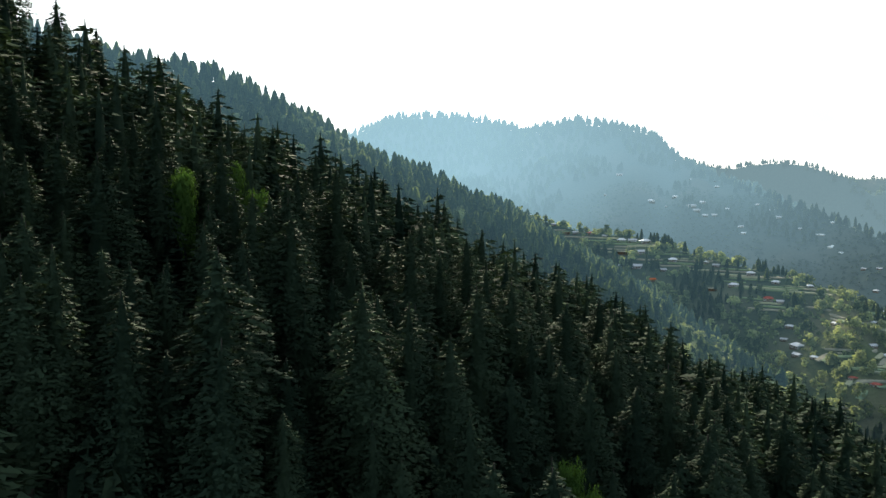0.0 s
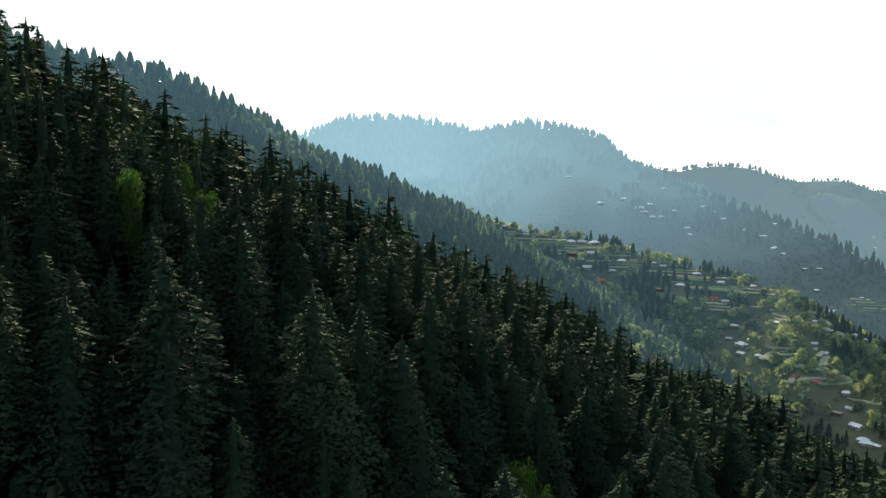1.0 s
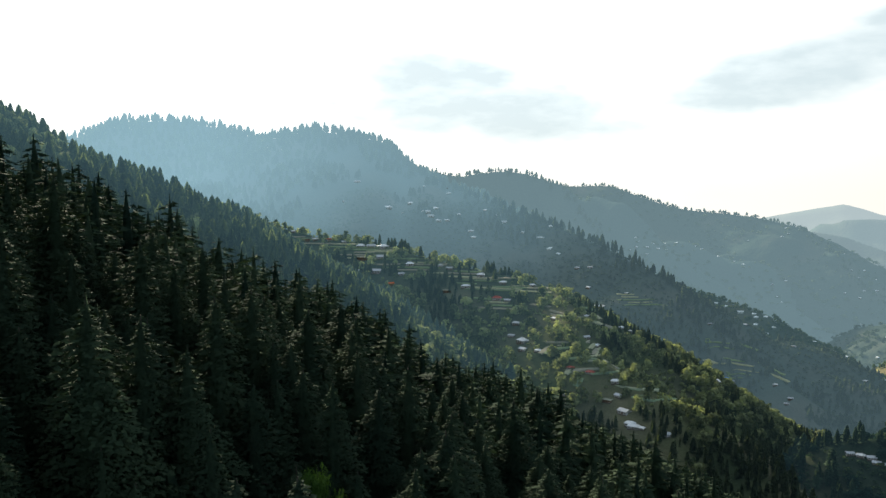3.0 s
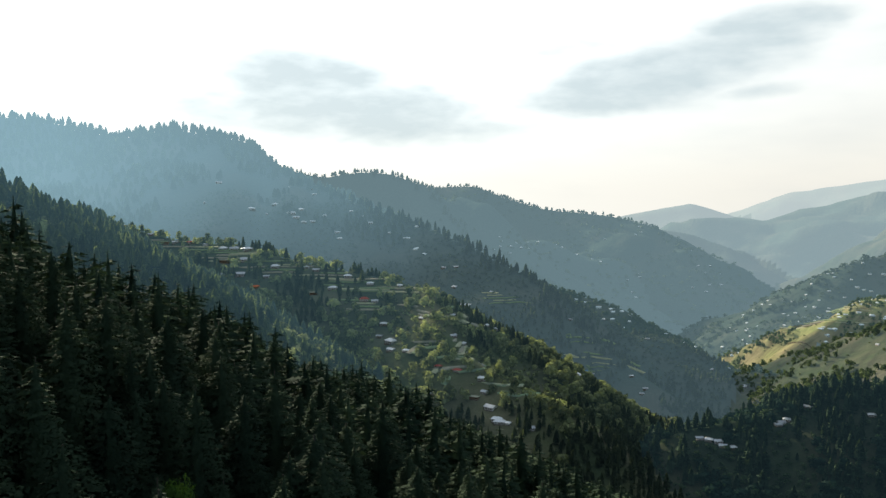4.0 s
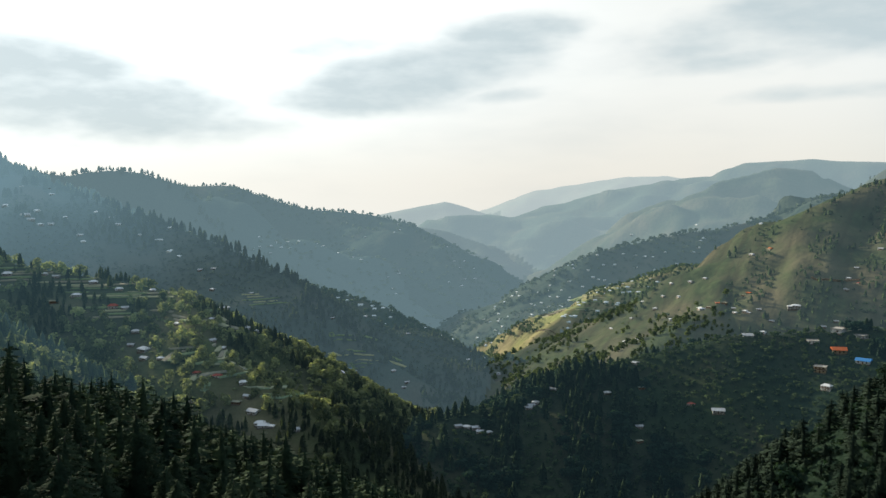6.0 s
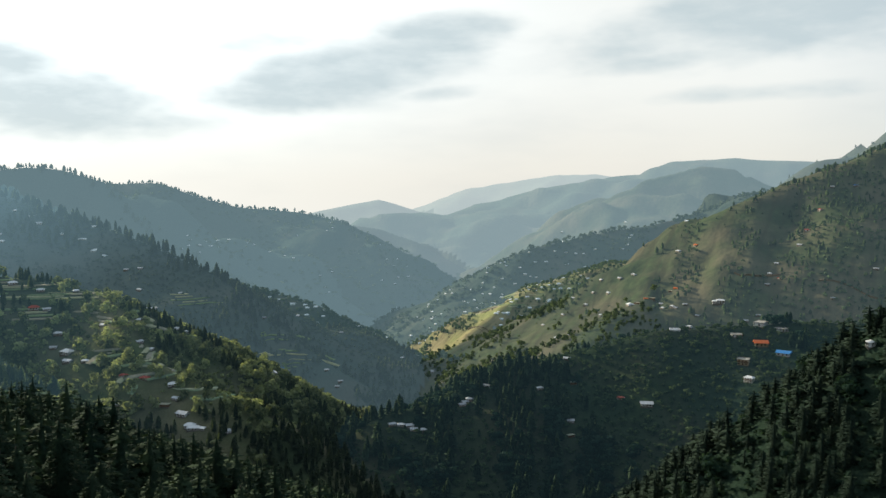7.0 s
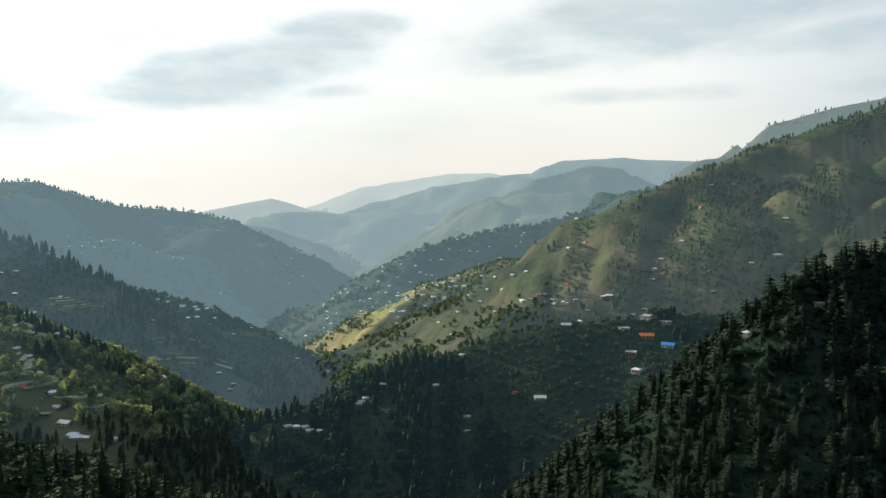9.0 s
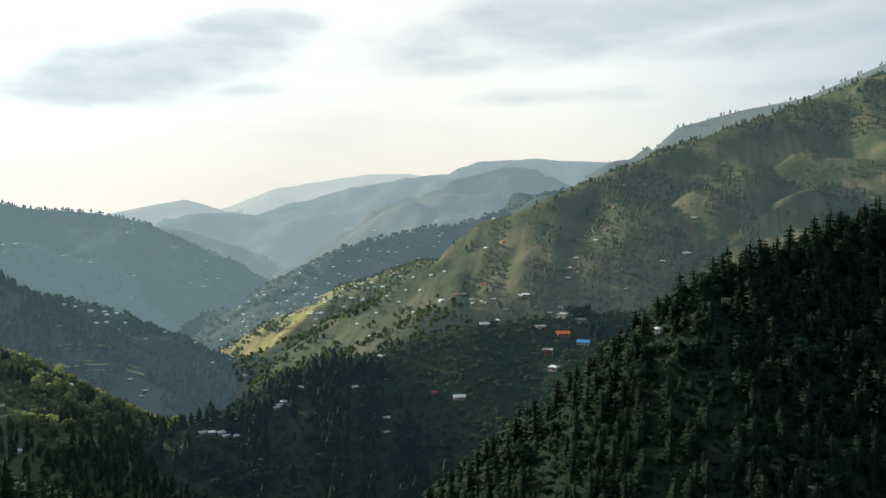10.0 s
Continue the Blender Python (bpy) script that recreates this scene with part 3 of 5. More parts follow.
def house(kind):
    """A hill house 10 m long with its front to -y, on a stone foundation that reaches into the slope."""
    style = {"h": (TIN, WHITE_WALL, 1, "hip", "white-walled hill house with a pale hipped tin roof"),
             "g": (GREY_TIN, WHITE_WALL, 1, "gable", "long low hill house under a grey tin gable roof"),
             "d": (RED_TIN, WHITE_WALL, 1, "hip", "hill house with a dull red tin roof"),
             "o": (ORANGE_TIN, BEIGE_WALL, 1, "gable", "hill house with a bright orange tin roof"),
             "b": (BLUE_TIN, WHITE_WALL, 1, "gable", "hill house with a bright blue tin roof"),
             "f": (CONCRETE, WHITE_WALL, 1, "flat", "long pale flat-roofed concrete building"),
             "t": (CONCRETE, BEIGE_WALL, 2, "flat", "two-storey beige flat-roofed house with open galleries"),
             "w": (TIN, WHITE_WALL, 2, "hip", "tall white two-storey house with a pale tin roof"),
             "s": (HAZED_TIN, HAZED_WALL, 1, "hip", "small far-off white hill house with a low tin roof"),
             "u": (HAZED_GREY, HAZED_WALL, 1, "gable", "small far-off pale hill house under grey tin"),
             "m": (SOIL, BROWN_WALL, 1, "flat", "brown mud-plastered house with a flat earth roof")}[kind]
    cover, plaster, storeys, form, label = style
    small = kind in "su"
    top = 3.0 * storeys
    root = tagged(new("house"), label, "house", "houses of the hill villages")
    part("foundation", block(bmesh.new(), -5.2, -4.6, -4.5, 5.2, 3.6, 0.15), HAZED_STONE if small else STONE, root, "rough stone foundation")
    part("wall", block(bmesh.new(), -5, -3.6, 0.15, 5, 3.5, top), plaster, root)
    if form == "flat":
        bm = block(bmesh.new(), -5.5, -4.6, top, 5.5, 4.0, top + 0.3)
        block(bm, -5.5, 3.75, top + 0.302, 5.5, 4.0, top + 0.75)
        block(bm, -5.5, -4.6, top + 0.302, -5.25, 3.748, top + 0.75)
        block(bm, 5.25, -4.6, top + 0.302, 5.5, 3.748, top + 0.75)
        part("roof", bm, cover, root)
    else:
        part("roof", slab_roof(bmesh.new(), 5.8, 4.7, 2.6 if form == "hip" else 6.0, top - 0.05, top + 2.1), cover, root)
        if form == "hip":
            part("ridge_cap", block(bmesh.new(), -2.7, -0.15, top + 2.05, 2.7, 0.15, top + 2.2), cover, root)
    for s in range(storeys):
        z = 3.0 * s
        if s:
            part("gallery", block(bmesh.new(), -5.2, -4.7, z - 0.12, 5.2, -3.602, z + 0.12), CONCRETE, root)
            part("railing", block(bmesh.new(), -5.2, -4.7, z + 0.122, 5.2, -4.6, z + 0.95), TIMBER, root)
        for x in () if small else (-4.9, -1.7, 1.7, 4.9):
            part("verandah_post", block(bmesh.new(), x - 0.12, -4.5, z + 0.16, x + 0.12, -4.26, z + 2.85), TIMBER if kind in "hgdm" else plaster, root)
        part("door", block(bmesh.new(), -0.5, -3.66, z + 0.17, 0.5, -3.602, z + 2.15), TIMBER, root, "dark wooden door")
        for x in (-3.3, 2.9):
            w = part("window", block(bmesh.new(), x - 0.65, -3.67, z + 0.95, x + 0.65, -3.602, z + 2.2), TIMBER, root)
            if small:
                continue
            part("pane", block(bmesh.new(), x - 0.5, -3.71, z + 1.08, x + 0.5, -3.672, z + 2.08), GLASS_DARK, w, "dark glass pane")
        for sx in () if small else (-1, 1):
            a, b = sorted((5.002 * sx, 5.07 * sx))
            w = part("window", block(bmesh.new(), a, -0.4, z + 0.95, b, 0.9, z + 2.2), TIMBER, root)
            a, b = sorted((5.072 * sx, 5.11 * sx))
            part("pane", block(bmesh.new(), a, -0.25, z + 1.08, b, 0.75, z + 2.08), GLASS_DARK, w, "dark glass pane")
    if kind in "hgw":
        part("chimney", block(bmesh.new(), 2.2, 1.6, top + 0.6, 2.7, 2.1, top + 2.2), STONE, root)
    return root


def slope_at(x, y):
    """Unit vector downhill, from the ground 12 m round."""
    h, _ = on_sheet(np.array([x + 12, x - 12, x, x]), np.array([y, y, y + 12, y - 12]))
    g = Vector((h[1] - h[0], h[3] - h[2]))
    return g.normalized() if g.length > 1e-6 else Vector((0, -1))


# bearing, range, length, kind
HAMLETS = []

HAMLETS.append(("village", [(5.5, 1037, 13.7, "h"), (4.8, 1027, 11.8, "d"), (4.9, 1020, 8.1, "h"), (7.4, 1025, 5.5, "g"), (8.3, 1012, 10.7, "m"), (8.9, 1010, 8.9, "g"), (9.9, 1005, 10.6, "d"), (10.8, 995, 5.5, "g"), (11.9, 980, 10.8, "h"), (12.6, 977, 10.8, "g"), (13.4, 975, 12.9, "h"), (13.3, 947, 12.5, "g"), (12.0, 952, 14.7, "m"), (13.9, 887, 7.8, "o"), (12.9, 912, 12.1, "g"), (11.8, 920, 6.1, "h"), (14.6, 912, 7.2, "g"), (15.2, 932, 10.3, "h"), (17.2, 927, 8.2, "h"), (17.9, 920, 8.1, "g"), (20.0, 900, 9.9, "h")]))
HAMLETS.append(("village", [(19.0, 882, 10.9, "h"), (21.5, 882, 8.6, "h"), (23.5, 875, 6.9, "h"), (21.1, 852, 10.5, "d"), (21.8, 847, 7.5, "g"), (17.7, 875, 9.6, "m"), (22.4, 807, 8.5, "h"), (22.9, 770, 12.2, "h"), (22.9, 750, 8.6, "g"), (22.1, 792, 5.5, "g"), (23.9, 737, 5.5, "h"), (27.4, 690, 8.5, "d"), (29.1, 675, 8.3, "h"), (29.3, 660, 5.5, "g"), (28.6, 657, 8.7, "m"), (29.7, 642, 10.2, "g"), (30.3, 622, 9.9, "h"), (25.7, 665, 5.9, "g"), (26.1, 697, 5.5, "d")]))
HAMLETS.append(("village", [(30.1, 625, 8.8, "h"), (32.4, 615, 7.1, "g"), (30.8, 620, 5.5, "h"), (25.0, 792, 5.6, "g"), (27.1, 750, 7.3, "g"), (27.8, 747, 6.6, "h"), (29.4, 837, 5.9, "h"), (30.0, 847, 5.6, "g")]))
HAMLETS.append(("lower", [(28.0, 1222, 16.2, "g"), (29.7, 1255, 6.6, "h"), (27.2, 1285, 6.8, "h"), (25.2, 1412, 7.5, "g"), (24.7, 1442, 7.6, "h"), (24.0, 1482, 7.8, "g"), (32.2, 1135, 12.5, "g"), (32.8, 1145, 12.6, "h"), (35.5, 805, 10.7, "g"), (36.0, 1102, 12.2, "b"), (36.6, 1095, 7.2, "g"), (37.7, 1507, 10.0, "h"), (35.4, 1547, 8.2, "g"), (36.0, 1535, 6.8, "h"), (36.9, 1515, 13.4, "m"), (38.4, 1497, 9.9, "h")]))
HAMLETS.append(("lower", [(39.1, 1072, 6.6, "h"), (40.0, 1052, 7.0, "g"), (39.8, 1047, 6.9, "g"), (38.9, 1472, 7.8, "h"), (40.1, 1282, 6.8, "g"), (37.2, 1275, 7.9, "h"), (35.0, 1192, 6.3, "g"), (44.2, 1247, 6.6, "h"), (46.3, 1252, 6.6, "g"), (43.5, 678, 5.0, "g"), (44.1, 678, 6.0, "h"), (44.7, 678, 7.8, "g"), (45, 674, 5.9, "g"), (45.6, 674, 5.0, "h"), (48.5, 714, 5.0, "g"), (34.4, 2630, 13.9, "g"), (35.4, 2620, 12.7, "h"), (39.4, 2542, 10.1, "g"), (36.4, 2590, 10.3, "h")]))
HAMLETS.append(("hamlet", [(11.7, 1685, 16.3, "g"), (13.7, 1572, 18.0, "h"), (15.3, 1612, 15.6, "h"), (16.3, 1542, 19.0, "g"), (16.6, 1535, 16.2, "g"), (16.9, 1570, 16.6, "h"), (17.1, 1532, 13.5, "h"), (17.7, 1540, 13.6, "g"), (17.8, 1685, 13.4, "h"), (17.7, 1707, 7.5, "g"), (18.5, 1565, 9.7, "h"), (20.3, 1595, 10.6, "h"), (21.1, 1570, 11.8, "g"), (21.6, 1542, 15.0, "g"), (19.3, 1522, 13.4, "g"), (19.5, 1507, 12.0, "h"), (22.8, 1512, 13.3, "g"), (23.3, 1545, 9.5, "h")]))
HAMLETS.append(("hamlet", [(24.7, 1505, 11.9, "h"), (23.8, 1485, 7.9, "g"), (24.1, 1480, 9.1, "h"), (14.8, 1587, 9.8, "g"), (10.8, 1612, 8.5, "g"), (16.2, 1685, 8.9, "h"), (24.6, 1442, 11.5, "h"), (25.2, 1412, 10.0, "g"), (26.5, 1345, 9.5, "g"), (27.2, 1285, 9.1, "h"), (27.1, 812, 5.7, "h"), (27.3, 1337, 8.3, "g")]))
HAMLETS.append(("near", [(66.2, 834, 11.7, "f"), (66.3, 1120, 19.7, "f"), (67.7, 858, 15.9, "f"), (68.9, 854, 12.1, "f"), (67.7, 826, 13.9, "o"), (69.1, 814, 13.7, "b"), (66.7, 794, 11.9, "t"), (67.1, 766, 9.4, "w"), (60.7, 726, 11.6, "g"), (62.4, 830, 10.9, "g"), (74, 535, 5.1, "w"), (73.4, 900, 8.7, "g"), (75.9, 1145, 15.1, "t"), (78.1, 559, 5.8, "t")]))
HAMLETS.append(("near", [(53.6, 734, 6.5, "h"), (55.8, 750, 5.3, "m"), (59, 734, 5.9, "d"), (55.7, 702, 5.6, "g"), (55.7, 686, 5.6, "m"), (46.3, 1255, 7.7, "g"), (45.7, 1237, 5.5, "h"), (50, 734, 5.2, "g"), (48.3, 710, 6.3, "g"), (48.8, 718, 5.0, "h")]))
HAMLETS.append(("slope", [(59.5, 1187, 13.1, "h"), (60.0, 1185, 9.4, "m"), (60.9, 1202, 10.6, "m"), (61.5, 1192, 7.4, "g"), (62.4, 1172, 6.2, "g"), (63.3, 1135, 9.0, "h"), (65.2, 1180, 12.5, "w"), (64.9, 1180, 10.4, "w"), (63.8, 1155, 6.2, "g"), (66.8, 1150, 6.1, "g"), (62.5, 1320, 8.2, "h"), (62.4, 1230, 7.5, "o"), (62.1, 1225, 6.5, "m"), (57.6, 1187, 7.3, "w"), (68, 1210, 7.5, "g"), (67.5, 1160, 6.2, "g"), (61.6, 1180, 7.3, "h"), (60.5, 1200, 6.4, "o")]))
HAMLETS.append(("slope", [(70.2, 1345, 11.9, "d"), (70.9, 1415, 8.7, "d"), (69.8, 1305, 8.1, "g"), (72.8, 1510, 8.0, "b"), (71.5, 1490, 7.9, "g"), (75.6, 1285, 14.8, "h"), (76, 1395, 9.9, "g"), (75.8, 1375, 7.3, "d"), (74.1, 1255, 7.7, "g"), (68.5, 1255, 5.8, "g"), (68.7, 1220, 7.5, "d"), (63.3, 1135, 8.0, "w"), (63, 1180, 6.2, "g"), (62.2, 1175, 6.2, "w"), (63.6, 1340, 8.3, "o"), (68.1, 1230, 5.7, "h"), (77.4, 1550, 6.9, "m"), (71.8, 1190, 6.3, "g"), (75.6, 1165, 11.3, "t")]))
HAMLETS.append(("spur", [(50.6, 1657, 13.2, "h"), (51.1, 1665, 10.3, "g"), (53.8, 1240, 7.7, "g"), (54.2, 1732, 10.7, "h"), (55.8, 1312, 8.1, "g"), (56.3, 1847, 8.1, "g"), (58.1, 1270, 8.9, "h"), (58.8, 1295, 8.0, "g"), (59.7, 1295, 8.0, "h"), (54.7, 1160, 10.2, "g"), (55.5, 1135, 6.0, "h"), (55.4, 782, 6.2, "g"), (46.4, 2017, 14.2, "g"), (45.8, 1750, 10.8, "h"), (45.4, 1745, 10.8, "g"), (46.5, 1975, 10.5, "h")]))
HAMLETS.append(("spur", [(48.7, 2085, 9.2, "g"), (49.7, 2062, 10.9, "h"), (51.0, 2080, 12.8, "g"), (52.4, 1785, 11.0, "h"), (53.2, 1765, 9.3, "g"), (52.2, 2140, 9.4, "h"), (53.2, 2157, 9.5, "g"), (54.5, 2195, 9.7, "h"), (55.0, 2970, 13.1, "g"), (59.1, 2860, 12.6, "h"), (63, 1410, 6.2, "g"), (52.9, 2122, 9.4, "h"), (57.1, 1285, 5.7, "g"), (57.6, 1305, 5.8, "h"), (56.6, 1267, 6.7, "w"), (55.1, 1255, 6.6, "g")]))

pattern, placed = {}, set()
chance = random.Random(3)
# scattered far homes: bearings, ranges, how many, the ridges they stand on
def scatter(b0, b1, r0, r1, count, on, seed):
    g = random.Random(seed)
    homes, tries = [], 0
    while len(homes) < count and tries < 4000:
        tries += 1
        if not homes or g.random() < 0.3:
            centre = (g.uniform(b0, b1), g.uniform(r0, r1))
        b, r = centre[0] + g.gauss(0, 0.7), centre[1] + g.gauss(0, 45)
        hx, hy = (float(v) for v in plan(b, r))
        h, w = on_sheet(np.array([hx]), np.array([hy]))
        if IDS[int(w[0])] in on and b0 < b < b1 and hidden(np.array([hx]), np.array([hy]), h)[0] < 0.02:
            if all(math.hypot(hx - float(plan(p, q)[0]), hy - float(plan(p, q)[1])) > 13 for p, q, _, _ in homes):
                homes.append((b, r, g.uniform(8.0, 12.5), g.choice("ssu")))
    return homes


HAMLETS.append(("scattered", scatter(44.5, 60, 1850, 2300, 62, ("I",), 1)))
HAMLETS.append(("scattered", scatter(28, 46, 2250, 3000, 44, ("E", "D"), 2)))
HAMLETS.append(("scattered", scatter(50.5, 58, 1450, 1850, 30, ("J",), 3)))
HAMLETS.append(("scattered", scatter(36, 46, 1280, 1560, 16, ("C2",), 4)))
for hamlet, homes in HAMLETS:
    for bearing, reach, length, kind in homes:
        # beyond this range homes take the kinds that carry haze emission
        if reach > 1380 and hamlet in ("hamlet", "lower", "spur"):
            kind = "s" if kind in "hdwb" else "u"
        hx, hy = (float(v) for v in plan(bearing, reach))
        down = slope_at(hx, hy)
        turn = math.degrees(math.atan2(down.y, down.x)) + 90 + chance.uniform(-22, 22)
        size = min(max(length / (15.0 if kind in "su" else 12.5), 0.55), 1.3)
        low = 0.72 if reach > 1000 else 0.9
        m = pose(hx, hy, ground_at(hx, hy) - 1.1 * size, 0, 0, turn) @ Matrix.Diagonal((size, size * 0.95, size * low * chance.uniform(0.9, 1.1), 1))
        if kind not in pattern:
            pattern[kind] = house(kind)
        set_down(pattern[kind], m, placed)
        BUILT.append((hx, hy, 7.0 * size))
        # trees are cleared along the camera's sight line to these houses
        if hamlet == "near":
            for nearer in range(9, int(reach - 300), 7):
                CLEARED.append((*(float(v) for v in plan(bearing, reach - nearer)), 6.0 if nearer < 150 else 2.4))
        elif hamlet in ("village", "slope", "lower"):
            for nearer in (10, 19, 28):
                CLEARED.append((*(float(v) for v in plan(bearing, reach - nearer)), 5.0))
        # open ground before the door
        CLEARED.append((hx + down.x * 9 * size, hy + down.y * 8 * size, 3.5 * size))


# ---- terraced fields ----
def terraced_field(bearing, reach, count, length, wide, seed):
    g = random.Random(seed)
    cx, cy = (float(v) for v in plan(bearing, reach))
    down = slope_at(cx, cy)
    root = tagged(new("terraced_field"), "stepped narrow fields cut into the hillside", "field", "terraced fields")
    for k in range(count):
        px, py = cx - down.x * wide * k, cy - down.y * wide * k
        rows = []
        n = max(4, int(length * g.uniform(0.35, 1.0) / 6))
        shift = g.uniform(-0.35, 0.35) * length
        for i in range(n + 1):
            along = (i / n - 0.5) * n * 6 + shift
            x, y = px - down.y * along, py + down.x * along
            want = ground_at(px, py)
            # follow the contour
            for _ in range(3):
                e = (ground_at(x, y) - want) / 0.5
                e = max(-8, min(8, e))
                x, y = x + down.x * e, y + down.y * e
            taper = min(1.0, 3.0 * min(i, n - i) / n + 0.15)
            rows.append((x, y, taper))
        level = sum(ground_at(x, y) for x, y, _ in rows) / len(rows)
        bm = bmesh.new()
        strips = []
        for x, y, taper in rows:
            z = 0.5 * (ground_at(x, y) + level) + 0.7
            a, b = wide * 0.46 * taper, wide * 0.5
            strips.append([bm.verts.new((x - down.x * b, y - down.y * b, z + 0.25)), bm.verts.new((x + down.x * a, y + down.y * a, z - 0.1)),
                           bm.verts.new((x + down.x * (a + 0.4), y + down.y * (a + 0.4), z - 1.1))])
        for s, t in zip(strips, strips[1:]):
            bm.faces.new((s[0], s[1], t[1], t[0]))
            bm.faces.new((s[1], s[2], t[2], t[1]))
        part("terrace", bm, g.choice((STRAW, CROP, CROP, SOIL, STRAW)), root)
        for x, y, _ in rows[::2]:
            BUILT.append((x, y, wide * 0.55))


FIELDS = [(10.9, 965, 5, 60, 6), (15.4, 915, 6, 80, 6), (19.3, 880, 5, 70, 6), (25.5, 790, 5, 50, 5.5), (24.8, 820, 4, 50, 5.5), (28.4, 700, 4, 50, 5.5),
          (8.4, 1005, 5, 60, 6), (13.2, 945, 7, 90, 6), (17.7, 915, 6, 70, 6), (21.3, 868, 8, 95, 6), (23.8, 862, 6, 70, 6), (20.9, 835, 4, 60, 5.5),
          (29.4, 690, 5, 46, 5.5), (30.7, 655, 4, 40, 5), (27.4, 730, 4, 40, 5.5), (35.4, 1120, 7, 90, 7), (36.7, 1085, 5, 70, 6), (38.7, 1490, 6, 110, 8),
          (36.5, 1530, 6, 110, 8), (42.1, 1400, 5, 90, 8), (30.4, 1230, 5, 70, 6)]
for k, field in enumerate(FIELDS):
    terraced_field(*field, seed=k)
NEAR_FIELDS = [(51.5, 1690, 6, 100, 9), (53.0, 1730, 6, 100, 9),
               (55.2, 1790, 5, 110, 9)]
for k, field in enumerate(NEAR_FIELDS):
    terraced_field(*field, seed=40 + k)


# ---- roads ----
def road(name, label, stops, wide):
    """A cut track over the slope through the stops, bearing and range."""
    pts = []
    for (b0, r0), (b1, r1) in zip(stops, stops[1:]):
        ax, ay = plan(b0, r0)
        bx, by = plan(b1, r1)
        n = max(2, int(math.hypot(bx - ax, by - ay) / 8))
        pts += [(ax + (bx - ax) * i / n, ay + (by - ay) * i / n) for i in range(n)]
    bm = bmesh.new()
    line = []
    for x, y in pts:
        d = slope_at(float(x), float(y))
        z = ground_at(x, y) + 0.8
        line.append([bm.verts.new((x - d.x * wide / 2, y - d.y * wide / 2, z)), bm.verts.new((x + d.x * wide / 2, y + d.y * wide / 2, z)),
                     bm.verts.new((x + d.x * (wide / 2 + 0.6), y + d.y * (wide / 2 + 0.6), z - 4))])
    for s, t in zip(line, line[1:]):
        bm.faces.new((s[0], s[1], t[1], t[0]))
        bm.faces.new((s[1], s[2], t[2], t[1]))
    me = bpy.data.meshes.new(name)
    bm.to_mesh(me)
    bm.free()
    me.materials.append(DIRT_ROAD)
    tagged(new(name, me), label, "road", kind="structure")
    for x, y in pts[::2]:
        BUILT.append((float(x), float(y), wide * 0.8))


road("road", "pale dirt road cut along the hillside", [(48.85, 1602), (49.98, 1587), (51.37, 1627), (52.65, 1655), (53.29, 1662)], 7)
road("road", "pale dirt road cut along the hillside", [(48.85, 1602), (49.85, 1570), (50.73, 1580), (51.61, 1592)], 4)
road("road", "pale dirt road cut along the hillside", [(66.00, 1225), (66.38, 1220), (67.78, 1225), (69.24, 1230)], 4)
road("road", "pale dirt road cut along the hillside", [(70.92, 1220), (72.27, 1225), (73.74, 1210), (74.70, 1210)], 4)

